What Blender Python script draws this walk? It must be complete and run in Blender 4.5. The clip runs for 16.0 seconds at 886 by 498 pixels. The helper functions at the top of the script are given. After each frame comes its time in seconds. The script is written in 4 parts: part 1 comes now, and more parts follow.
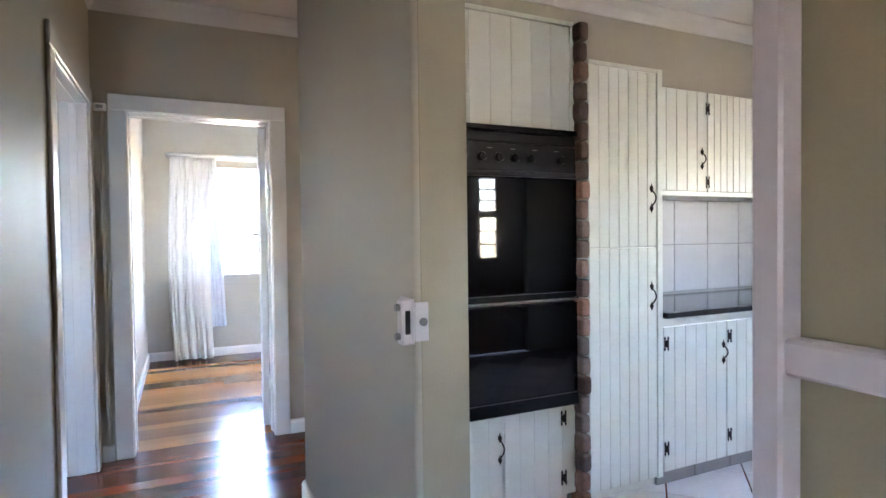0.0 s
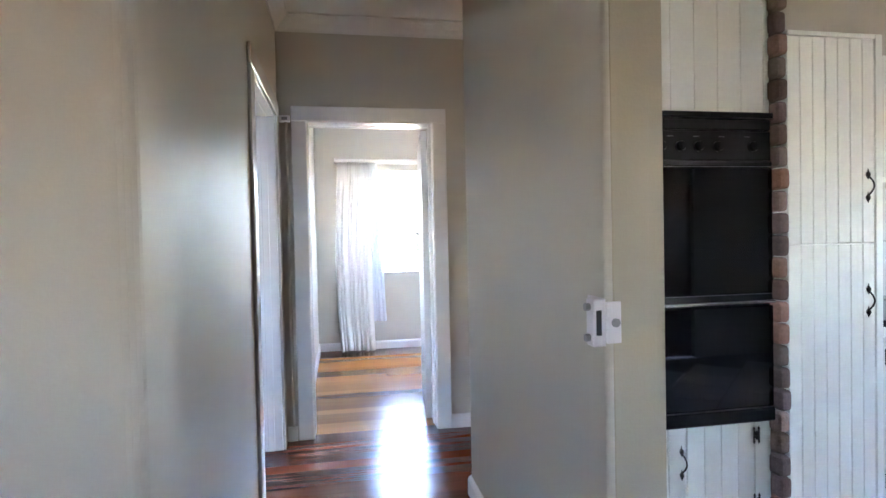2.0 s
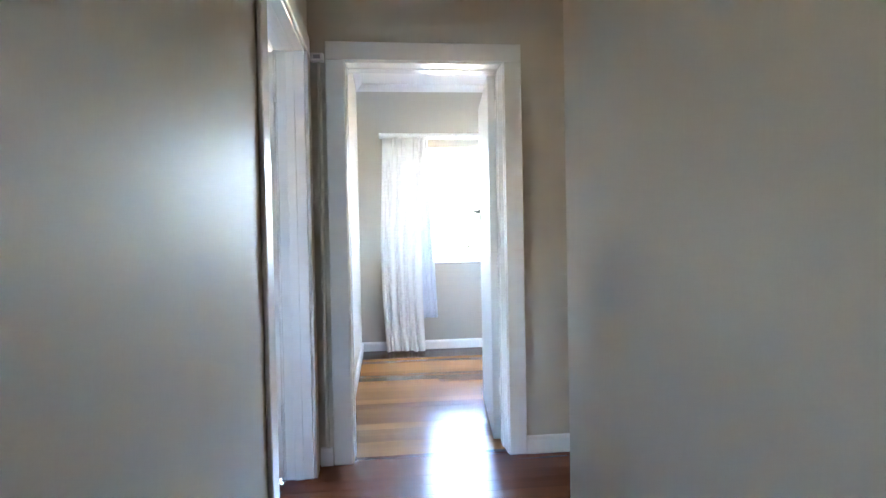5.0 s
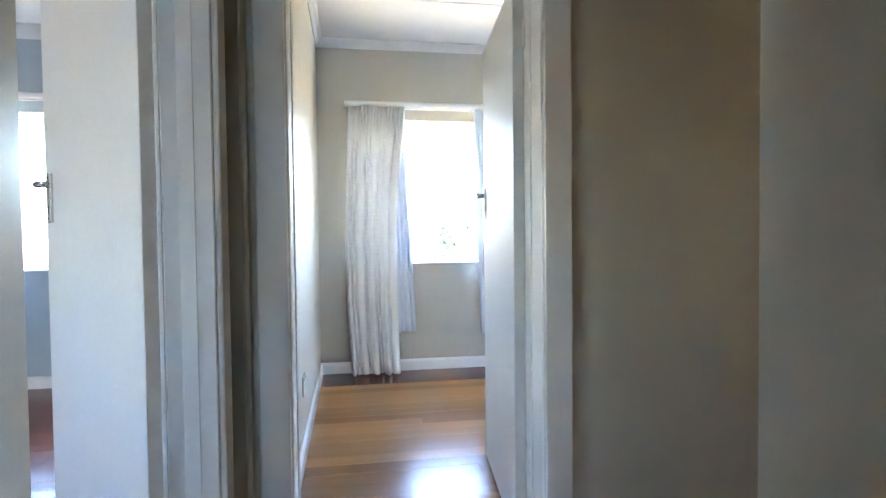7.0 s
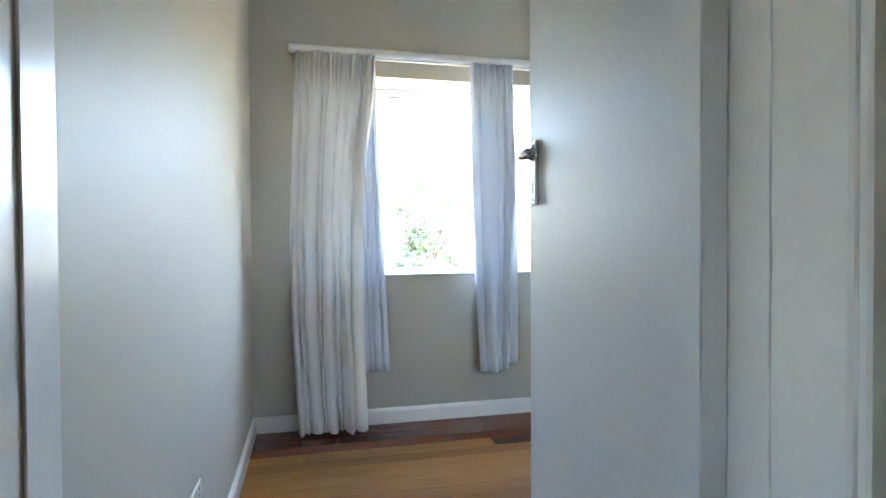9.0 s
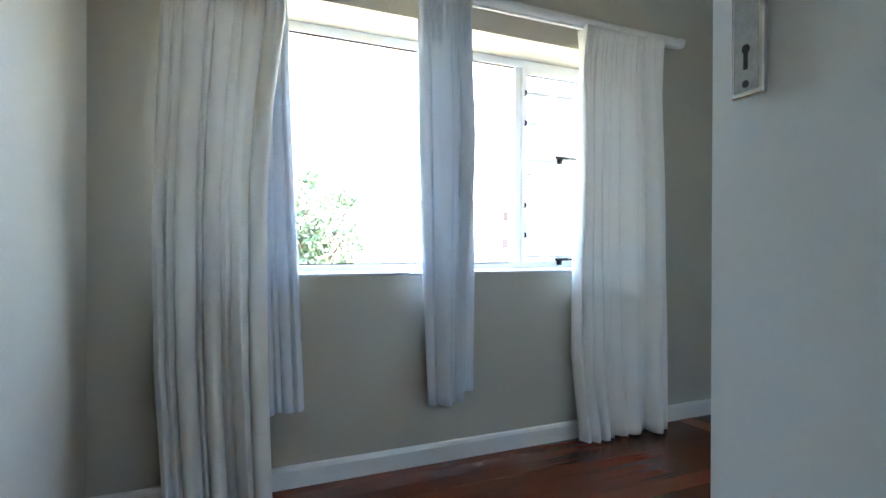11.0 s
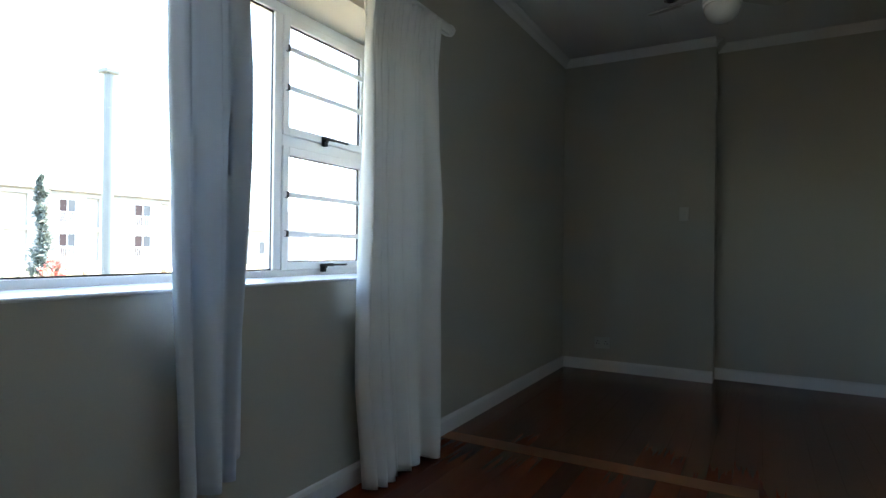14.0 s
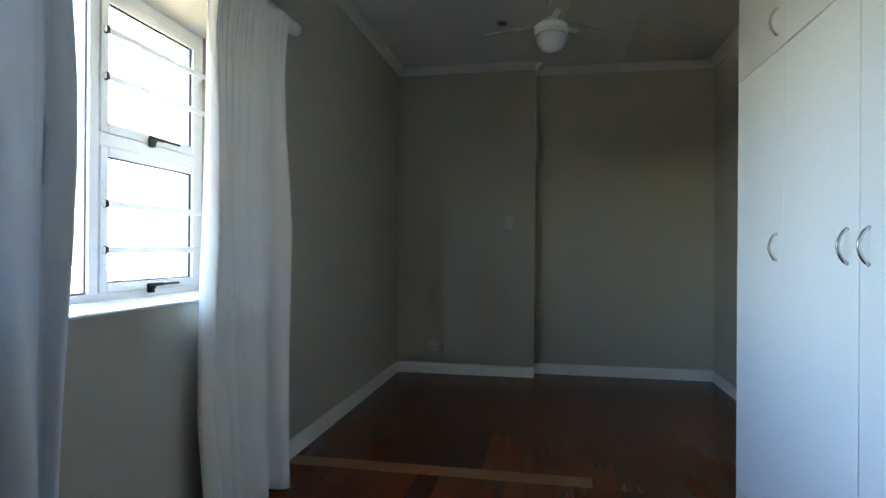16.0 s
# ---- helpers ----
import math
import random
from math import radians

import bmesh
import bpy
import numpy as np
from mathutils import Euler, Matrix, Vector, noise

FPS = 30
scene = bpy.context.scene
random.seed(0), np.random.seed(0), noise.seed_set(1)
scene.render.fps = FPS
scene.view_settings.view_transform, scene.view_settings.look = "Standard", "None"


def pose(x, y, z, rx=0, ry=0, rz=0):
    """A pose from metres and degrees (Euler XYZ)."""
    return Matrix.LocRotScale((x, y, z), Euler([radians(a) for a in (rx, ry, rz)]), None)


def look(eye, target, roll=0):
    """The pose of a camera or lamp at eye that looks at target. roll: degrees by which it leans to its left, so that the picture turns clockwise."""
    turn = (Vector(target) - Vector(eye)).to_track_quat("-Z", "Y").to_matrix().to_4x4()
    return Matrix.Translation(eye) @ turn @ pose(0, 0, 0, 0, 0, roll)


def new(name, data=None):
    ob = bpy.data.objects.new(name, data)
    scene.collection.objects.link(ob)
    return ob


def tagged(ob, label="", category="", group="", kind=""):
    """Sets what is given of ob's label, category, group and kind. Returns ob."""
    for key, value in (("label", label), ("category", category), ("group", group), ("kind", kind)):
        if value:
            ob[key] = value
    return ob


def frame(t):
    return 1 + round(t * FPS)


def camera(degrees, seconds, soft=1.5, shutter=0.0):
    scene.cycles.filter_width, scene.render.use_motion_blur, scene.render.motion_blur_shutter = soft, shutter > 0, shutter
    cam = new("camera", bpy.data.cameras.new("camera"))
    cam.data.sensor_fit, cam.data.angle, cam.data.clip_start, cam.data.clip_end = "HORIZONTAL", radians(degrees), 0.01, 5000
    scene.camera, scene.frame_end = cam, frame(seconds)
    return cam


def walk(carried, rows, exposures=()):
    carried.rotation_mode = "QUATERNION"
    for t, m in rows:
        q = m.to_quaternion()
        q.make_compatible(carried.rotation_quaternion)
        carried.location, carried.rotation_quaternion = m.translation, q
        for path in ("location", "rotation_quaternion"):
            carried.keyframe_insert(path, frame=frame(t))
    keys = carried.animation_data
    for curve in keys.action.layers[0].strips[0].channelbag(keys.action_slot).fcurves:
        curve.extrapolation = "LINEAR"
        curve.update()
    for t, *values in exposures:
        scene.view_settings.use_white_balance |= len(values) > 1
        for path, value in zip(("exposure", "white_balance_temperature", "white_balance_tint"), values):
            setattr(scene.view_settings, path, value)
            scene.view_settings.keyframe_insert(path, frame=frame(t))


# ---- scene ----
cam = camera(76.4, 16.0)
PATH = [
    (0, (-0.133, -3.824, 1.293), (0.709, -2.011, 1.246), -0.7),
    (0.5, (-0.157, -3.818, 1.298), (0.552, -1.949, 1.252), -0.8),
    (1, (-0.176, -3.806, 1.304), (0.414, -1.895, 1.258), -1.0),
    (1.5, (-0.203, -3.785, 1.299), (0.262, -1.84, 1.254), -1.1),
    (2, (-0.222, -3.748, 1.287), (0.14, -1.782, 1.245), -1.2),
    (2.5, (-0.226, -3.686, 1.272), (0.056, -1.707, 1.231), -1.2),
    (3, (-0.231, -3.613, 1.251), (-0.003, -1.626, 1.214), -1.3),
    (3.2, (-0.229, -3.571, 1.236), (-0.028, -1.582, 1.202), -1.4),
    (5.5, (-0.23, -2.688, 1.142), (-0.015, -0.701, 1.095), -0.9),
    (6, (-0.248, -2.42, 1.145), (-0.001, -0.436, 1.091), -0.8),
    (6.5, (-0.241, -2.112, 1.144), (0.049, -0.134, 1.087), -0.8),
    (7, (-0.225, -1.81, 1.143), (0.099, 0.162, 1.085), -0.6),
    (7.5, (-0.228, -1.508, 1.151), (0.136, 0.458, 1.094), -0.7),
    (8, (-0.201, -1.194, 1.125), (0.200, 0.764, 1.076), -0.3),
    (8.5, (-0.151, -0.838, 1.118), (0.277, 1.115, 1.077), -0.3),
    (11, (-0.181, 0.438, 1.013), (0.675, 2.246, 1.006), 0.2),
    (11.5, (-0.198, 0.618, 1.013), (0.849, 2.321, 1.0), 0.5),
    (12, (-0.198, 0.806, 0.997), (0.993, 2.412, 0.999), 0.6),
    (12.5, (-0.164, 0.949, 0.996), (1.161, 2.447, 1.005), 0.6),
    (13, (-0.143, 1.053, 1.007), (1.295, 2.443, 1.012), 0.6),
    (13.5, (-0.172, 1.194, 1.02), (1.433, 2.388, 1.013), 0.7),
    (14, (-0.19, 1.326, 1.023), (1.553, 2.308, 1.024), 0.7),
    (14.5, (-0.191, 1.41, 1.028), (1.643, 2.208, 1.035), 0.6),
    (15, (-0.198, 1.487, 1.054), (1.699, 2.123, 1.058), 0.6),
    (15.5, (-0.208, 1.513, 1.077), (1.733, 1.995, 1.081), 0.5),
    (16, (-0.19, 1.532, 1.092), (1.776, 1.897, 1.094), 0.4),
]
walk(cam, [(t, look(eye, target, roll)) for t, eye, target, roll in PATH],
     [(0, 6.95, 6500, 22), (3.2, 7.08, 6300, 23), (5.5, 6.9, 6400, 16), (6, 6.75, 6450, 15), (7, 6.3, 6550, 14), (8, 6.02, 6650, 13), (8.7, 5.68, 6650, 12), (11, 4.9, 6600, 8), (12.5, 4.35, 6700, 7),
      (13, 4.15, 6700, 7), (14, 3.65, 6700, 7), (15, 3.9, 6750, 7), (16, 4.25, 6750, 8)])

# ---- world, sun, lights ----
world = bpy.data.worlds.new("world")
scene.world = world
world.use_nodes = True
wn = world.node_tree
sky = wn.nodes.new("ShaderNodeTexSky")
sky.sky_type, sky.sun_disc = "NISHITA", False
sky.sun_elevation, sky.sun_rotation = radians(69), radians(102)
sky.air_density, sky.dust_density = 1.0, 1.0
wn.links.new(sky.outputs[0], wn.nodes["Background"].inputs[0])
wn.nodes["Background"].inputs[1].default_value = 0.15

sun = new("sun", bpy.data.lights.new("sun", "SUN"))
sun.data.energy, sun.data.angle, sun.data.color = 3.0, radians(0.6), (1.0, 0.95, 0.88)
sun.matrix_world = look((14, -3, 38), (0, 0, 0))


def passage_fill(x, y, z, target, w, h, watts, color=(0.86, 0.93, 1.0)):
    """An added fill lamp with no source in view."""
    ob = new("passage_fill", bpy.data.lights.new("passage_fill", "AREA"))
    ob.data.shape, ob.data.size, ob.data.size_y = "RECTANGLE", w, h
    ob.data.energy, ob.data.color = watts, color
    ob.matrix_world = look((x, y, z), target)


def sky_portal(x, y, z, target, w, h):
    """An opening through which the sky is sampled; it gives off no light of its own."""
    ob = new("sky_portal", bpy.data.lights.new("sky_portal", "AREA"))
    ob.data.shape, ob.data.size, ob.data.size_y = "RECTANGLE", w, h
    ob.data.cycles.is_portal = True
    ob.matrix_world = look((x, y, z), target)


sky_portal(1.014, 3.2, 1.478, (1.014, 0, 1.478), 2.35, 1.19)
sky_portal(-2.25, 3.2, 1.478, (-2.25, 0, 1.478), 2.1, 1.19)
# Warm lamp added to brighten the passage wall; its source is made up.
passage_fill(2.68, -0.5, 1.3, (0, -0.5, 1.3), 0.7, 1.6, 0.06, (1.0, 0.74, 0.36))


# ---- materials ----
def mat(name, color, rough=0.5, vary=0.06, scale=3.0, bump=0.02, fine=60.0, metal=0.0, spec=0.5, coat=0.0):
    """Painted or plain surface: two scales of colour and roughness change and a fine relief."""
    m = bpy.data.materials.new(name)
    m.use_nodes = True
    nt = m.node_tree
    b = nt.nodes["Principled BSDF"]
    tc = nt.nodes.new("ShaderNodeTexCoord")
    n1, n2 = nt.nodes.new("ShaderNodeTexNoise"), nt.nodes.new("ShaderNodeTexNoise")
    for n, s in ((n1, scale), (n2, fine)):
        n.inputs["Scale"].default_value, n.inputs["Detail"].default_value = s, 4
        nt.links.new(tc.outputs["Object"], n.inputs["Vector"])
    add = nt.nodes.new("ShaderNodeMath")
    add.operation = "ADD"
    nt.links.new(n1.outputs[0], add.inputs[0])
    nt.links.new(n2.outputs[0], add.inputs[1])
    mr = nt.nodes.new("ShaderNodeMapRange")
    mr.inputs["From Min"].default_value, mr.inputs["From Max"].default_value = 0.6, 1.4
    mr.inputs["To Min"].default_value, mr.inputs["To Max"].default_value = 1 - vary, 1 + vary
    nt.links.new(add.outputs[0], mr.inputs[0])
    mul = nt.nodes.new("ShaderNodeVectorMath")
    mul.operation = "SCALE"
    mul.inputs[0].default_value = color
    nt.links.new(mr.outputs[0], mul.inputs["Scale"])
    nt.links.new(mul.outputs[0], b.inputs["Base Color"])
    rr = nt.nodes.new("ShaderNodeMapRange")
    rr.inputs["To Min"].default_value, rr.inputs["To Max"].default_value = max(rough - 0.015, 0.02), min(rough + 0.02, 1)
    nt.links.new(n1.outputs[0], rr.inputs[0])
    nt.links.new(rr.outputs[0], b.inputs["Roughness"])
    if bump:
        bp = nt.nodes.new("ShaderNodeBump")
        bp.inputs["Strength"].default_value, bp.inputs["Distance"].default_value = bump, 0.01
        nt.links.new(n2.outputs[0], bp.inputs["Height"])
        nt.links.new(bp.outputs[0], b.inputs["Normal"])
    b.inputs["Metallic"].default_value, b.inputs["Specular IOR Level"].default_value = metal, spec
    b.inputs["Coat Weight"].default_value = coat
    return m


def wood_mat(name, dark, light, rough, coat=0.3):
    """Varnished boards: each board its own tone, with grain along x."""
    m = bpy.data.materials.new(name)
    m.use_nodes = True
    nt = m.node_tree
    b = nt.nodes["Principled BSDF"]
    place, info = nt.nodes.new("ShaderNodeNewGeometry"), nt.nodes.new("ShaderNodeObjectInfo")
    mp = nt.nodes.new("ShaderNodeMapping")
    mp.inputs["Scale"].default_value = (1.6, 42, 42)
    nt.links.new(place.outputs["Position"], mp.inputs["Vector"])
    off = nt.nodes.new("ShaderNodeVectorMath")
    off.operation = "ADD"
    sc = nt.nodes.new("ShaderNodeMath")
    sc.operation, sc.inputs[1].default_value = "MULTIPLY", 37.0
    nt.links.new(info.outputs["Random"], sc.inputs[0])
    nt.links.new(mp.outputs[0], off.inputs[0])
    nt.links.new(sc.outputs[0], off.inputs[1])
    n1 = nt.nodes.new("ShaderNodeTexNoise")
    n1.inputs["Scale"].default_value, n1.inputs["Detail"].default_value, n1.inputs["Roughness"].default_value = 1.0, 6, 0.6
    nt.links.new(off.outputs[0], n1.inputs["Vector"])
    mix1 = nt.nodes.new("ShaderNodeMath")
    mix1.operation, mix1.inputs[1].default_value = "MULTIPLY_ADD", 0.24
    half = nt.nodes.new("ShaderNodeMath")
    half.operation, half.inputs[1].default_value, half.inputs[2].default_value = "MULTIPLY_ADD", 0.35, 0.17
    nt.links.new(info.outputs["Random"], half.inputs[0])
    nt.links.new(n1.outputs[0], mix1.inputs[0])
    nt.links.new(half.outputs[0], mix1.inputs[2])
    ramp = nt.nodes.new("ShaderNodeValToRGB")
    ramp.color_ramp.elements[0].position, ramp.color_ramp.elements[1].position = 0.2, 0.72
    ramp.color_ramp.elements[0].color, ramp.color_ramp.elements[1].color = (*dark, 1), (*light, 1)
    nt.links.new(mix1.outputs[0], ramp.inputs[0])
    nt.links.new(ramp.outputs[0], b.inputs["Base Color"])
    rr = nt.nodes.new("ShaderNodeMapRange")
    rr.inputs["To Min"].default_value, rr.inputs["To Max"].default_value = rough - 0.02, rough + 0.02
    nt.links.new(n1.outputs[0], rr.inputs[0])
    nt.links.new(rr.outputs[0], b.inputs["Roughness"])
    bp = nt.nodes.new("ShaderNodeBump")
    bp.inputs["Strength"].default_value, bp.inputs["Distance"].default_value = 0.05, 0.002
    nt.links.new(n1.outputs[0], bp.inputs["Height"])
    nt.links.new(bp.outputs[0], b.inputs["Normal"])
    b.inputs["Specular IOR Level"].default_value = 0.38
    b.inputs["Coat Weight"].default_value, b.inputs["Coat Roughness"].default_value = coat, 0.2
    return m


def cloth_mat(name, color, through_light):
    m = bpy.data.materials.new(name)
    m.use_nodes = True
    nt = m.node_tree
    b, out = nt.nodes["Principled BSDF"], nt.nodes["Material Output"]
    b.inputs["Roughness"].default_value, b.inputs["Specular IOR Level"].default_value = 0.85, 0.15
    b.inputs["Base Color"].default_value = (*color, 1)
    tc, wv = nt.nodes.new("ShaderNodeTexCoord"), nt.nodes.new("ShaderNodeTexNoise")
    wv.inputs["Scale"].default_value, wv.inputs["Detail"].default_value = 260, 3
    nt.links.new(tc.outputs["Object"], wv.inputs["Vector"])
    bp = nt.nodes.new("ShaderNodeBump")
    bp.inputs["Strength"].default_value, bp.inputs["Distance"].default_value = 0.25, 0.002
    nt.links.new(wv.outputs[0], bp.inputs["Height"])
    nt.links.new(bp.outputs[0], b.inputs["Normal"])
    tr = nt.nodes.new("ShaderNodeBsdfTranslucent")
    tr.inputs[0].default_value = (*[c * 0.95 for c in color], 1)
    mx = nt.nodes.new("ShaderNodeMixShader")
    mx.inputs[0].default_value = through_light
    nt.links.new(b.outputs[0], mx.inputs[1])
    nt.links.new(tr.outputs[0], mx.inputs[2])
    nt.links.new(mx.outputs[0], out.inputs[0])
    return m


def glass_mat():
    m = bpy.data.materials.new("glass")
    m.use_nodes = True
    b = m.node_tree.nodes["Principled BSDF"]
    b.inputs["Transmission Weight"].default_value, b.inputs["Roughness"].default_value = 1.0, 0.0
    b.inputs["IOR"].default_value, b.inputs["Base Color"].default_value = 1.05, (0.98, 1, 0.99, 1)
    return m


WALL = mat("wall_paint", (0.495, 0.466, 0.395), 0.5, 0.02, 1.3, 0.05, 140, 0.0, 0.38)
# Darker and yellower than WALL, for the end face of the pier.
REVEAL = mat("reveal_face", (0.44, 0.40, 0.30), 0.55, 0.02, 1.3, 0.05, 140, 0.0, 0.35)
# Blue light is put into these walls: their bounce cools the side doorway.
PALE = mat("blue_bounce_wall", (0.36, 0.43, 0.50), 0.5, 0.02, 1.3, 0.05, 140, 0.0, 0.38)
# Beige wall; the shade it stands in is put into this darker colour.
BEIGE = mat("beige_wall_shaded", (0.28, 0.24, 0.165), 0.55, 0.02, 1.3, 0.05, 140, 0.0, 0.35)
TRIM = mat("gloss_trim_paint", (0.80, 0.80, 0.79), 0.24, 0.03, 2.0, 0.008, 30)
CEIL = mat("ceiling_paint", (0.75, 0.745, 0.73), 0.8, 0.03, 1.2, 0.04, 90)
DOOR = mat("door_paint", (0.78, 0.79, 0.79), 0.5, 0.03, 1.6, 0.03, 50, 0.0, 0.35)
CAB = mat("cabinet_paint", (0.77, 0.79, 0.73), 0.38, 0.04, 2.5, 0.04, 70)
WARD = mat("wardrobe_melamine", (0.70, 0.74, 0.77), 0.36, 0.03, 2.0, 0.02, 120)
FLOOR = wood_mat("varnished_red_boards", (0.055, 0.012, 0.0055), (0.18, 0.045, 0.013), 0.22, 0.0)
# Same boards as FLOOR, with the brighter golden light put into the colour.
LIT_FLOOR = wood_mat("varnished_boards_lit_golden", (0.13, 0.048, 0.015), (0.37, 0.18, 0.055), 0.22, 0.0)
STRIP = wood_mat("light_board", (0.18, 0.065, 0.025), (0.29, 0.115, 0.045), 0.4, 0.1)
UNDER = mat("sub_floor", (0.03, 0.015, 0.01), 0.8)
CLOTH = cloth_mat("curtain_cotton", (0.94, 0.935, 0.91), 0.12)
LINING = cloth_mat("curtain_lining", (0.74, 0.79, 0.86), 0.13)
ALU = mat("white_window_frame", (0.80, 0.81, 0.82), 0.35, 0.02, 4.0, 0.0)
SEAL = mat("black_seal", (0.02, 0.02, 0.022), 0.6)
IRON = mat("black_iron", (0.025, 0.023, 0.022), 0.45, 0.2, 30, 0.1, 120, 0.6)
CHROME = mat("satin_chrome", (0.62, 0.62, 0.63), 0.22, 0.05, 20, 0.0, 60, 1.0)
PLATE = mat("worn_lock_plate", (0.40, 0.41, 0.41), 0.34, 0.15, 40, 0.05, 160, 0.45)
BLACKG = mat("oven_black_glass", (0.006, 0.006, 0.007), 0.03, 0.05, 2, 0.0, 20, 0.0, 0.42)
BLACKP = mat("oven_black_enamel", (0.006, 0.006, 0.0065), 0.3, 0.1, 8, 0.02, 90, 0.0, 0.14)
STONE = mat("dark_worktop", (0.035, 0.036, 0.04), 0.12, 0.3, 30, 0.0, 200)
TILE = mat("glazed_tile", (0.55, 0.54, 0.53), 0.4, 0.03, 3, 0.0, 20)
FTILE = mat("floor_tile", (0.76, 0.76, 0.755), 0.2, 0.04, 5, 0.0, 40)
GROUT = mat("grout", (0.12, 0.115, 0.11), 0.9)
SGROUT = mat("wall_tile_grout", (0.33, 0.32, 0.31), 0.9)
GATE = mat("gate_paint", (0.50, 0.45, 0.485), 0.3, 0.03, 3, 0.03, 60)
# Greyer than PLAST, close to the wall colour.
SWITCH = mat("dull_switch_plate", (0.60, 0.59, 0.54), 0.45, 0.03, 10, 0.0)
PLAST = mat("white_plastic", (0.80, 0.79, 0.77), 0.4, 0.02, 10, 0.0)
LILAC = mat("lock_keep_paint", (0.70, 0.67, 0.70), 0.35, 0.04, 20, 0.02)
SCREW = mat("zinc_screw", (0.30, 0.30, 0.31), 0.4, 0.1, 40, 0.0, 60, 0.8)
# Darker than PLAST: the blades' unlit undersides are put into this tone.
BLADE = mat("fan_blade_dim", (0.48, 0.46, 0.42), 0.5, 0.05, 6, 0.0)
OPAL = mat("opal_glass", (0.62, 0.62, 0.60), 0.25, 0.02, 5, 0.0)
GLASS = glass_mat()
PLASTER = mat("facade_render", (0.37, 0.375, 0.38), 0.85, 0.06, 0.4, 0.1, 6)
DARKWIN = mat("far_window_glass", (0.085, 0.095, 0.115), 0.3, 0.2, 0.7, 0.0)
# Concrete grey; on the floor bands it also stands in for shadow.
CONC = mat("concrete_and_slab_shade", (0.27, 0.27, 0.27), 0.9, 0.15, 1.0, 0.1, 12)
DRAWN = mat("drawn_curtain", (0.075, 0.05, 0.05), 0.9)
GREYM = mat("galvanised_pole", (0.13, 0.15, 0.16), 0.5, 0.1, 2, 0.05)
LAWN = mat("dry_lawn_and_gravel", (0.27, 0.225, 0.135), 0.95, 0.3, 0.5, 0.3, 8)
ASPHALT = mat("asphalt", (0.055, 0.055, 0.057), 0.9, 0.2, 1.0, 0.2, 40)
BARK = mat("bark", (0.12, 0.09, 0.065), 0.9, 0.3, 6, 0.4, 30)
LEAF = mat("leaf_green", (0.08, 0.12, 0.06), 0.55, 0.5, 2.0, 0.0, 9)
LEAF2 = mat("cypress_green", (0.115, 0.14, 0.115), 0.6, 0.4, 2.0, 0.0, 9)
REDF = mat("red_petals", (0.55, 0.05, 0.03), 0.6, 0.3, 9, 0.0)
FENCE = mat("fence_timber", (0.30, 0.19, 0.11), 0.8, 0.2, 3, 0.2, 30)
REDDOOR = mat("oxblood_door_paint", (0.09, 0.02, 0.018), 0.35, 0.1, 4, 0.03)


def brick_mat():
    m = mat("face_brick", (0.20, 0.115, 0.085), 0.8, 0.25, 14, 0.5, 70)
    nt = m.node_tree
    b = nt.nodes["Principled BSDF"]
    info, ramp = nt.nodes.new("ShaderNodeObjectInfo"), nt.nodes.new("ShaderNodeValToRGB")
    ramp.color_ramp.elements[0].color, ramp.color_ramp.elements[1].color = (0.13, 0.085, 0.07, 1), (0.34, 0.15, 0.095, 1)
    e = ramp.color_ramp.elements.new(0.6)
    e.color = (0.20, 0.15, 0.125, 1)
    nt.links.new(info.outputs["Random"], ramp.inputs[0])
    src = b.inputs["Base Color"].links[0].from_node
    nt.links.new(ramp.outputs[0], src.inputs[0])
    return m


BRICK = brick_mat()


# ---- mesh helpers ----
def box(bm, x0, x1, y0, y1, z0, z1, bevel=0.0, seg=1):
    g = bmesh.ops.create_cube(bm, size=1.0, matrix=Matrix.Translation(((x0 + x1) / 2, (y0 + y1) / 2, (z0 + z1) / 2)) @ Matrix.Diagonal((abs(x1 - x0), abs(y1 - y0), abs(z1 - z0), 1)))
    if bevel:
        edges = list({e for v in g["verts"] for e in v.link_edges})
        bmesh.ops.bevel(bm, geom=edges, offset=bevel, segments=seg, affect="EDGES", profile=0.6)
    return bm


def round_edge(bm, x, y, r, seg=4):
    """Rounds the upright edge that stands at x, y."""
    es = [e for e in bm.edges if all(abs(v.co.x - x) < 1e-4 and abs(v.co.y - y) < 1e-4 for v in e.verts)]
    bmesh.ops.bevel(bm, geom=es, offset=r, segments=seg, affect="EDGES", profile=0.5)


def boxed(*a, **k):
    return box(bmesh.new(), *a, **k)


def rod(bm, p, q, r0, r1=None, sides=14, caps=True):
    p, q = Vector(p), Vector(q)
    d = q - p
    m = Matrix.Translation((p + q) / 2) @ d.to_track_quat("Z", "Y").to_matrix().to_4x4()
    bmesh.ops.create_cone(bm, cap_ends=caps, segments=sides, radius1=r0, radius2=r0 if r1 is None else r1, depth=d.length, matrix=m)
    return bm


def lathe(bm, profile, centre, sides=24):
    """A body of revolution about z: profile rows of (radius, height)."""
    rings = []
    for r, z in profile:
        rings.append([bm.verts.new((centre[0] + r * math.cos(2 * math.pi * k / sides), centre[1] + r * math.sin(2 * math.pi * k / sides), centre[2] + z)) for k in range(sides)])
    for a, b in zip(rings, rings[1:]):
        for k in range(sides):
            bm.faces.new((a[k], a[(k + 1) % sides], b[(k + 1) % sides], b[k]))
    bm.faces.new(rings[0][::-1])
    bm.faces.new(rings[-1])
    return bm


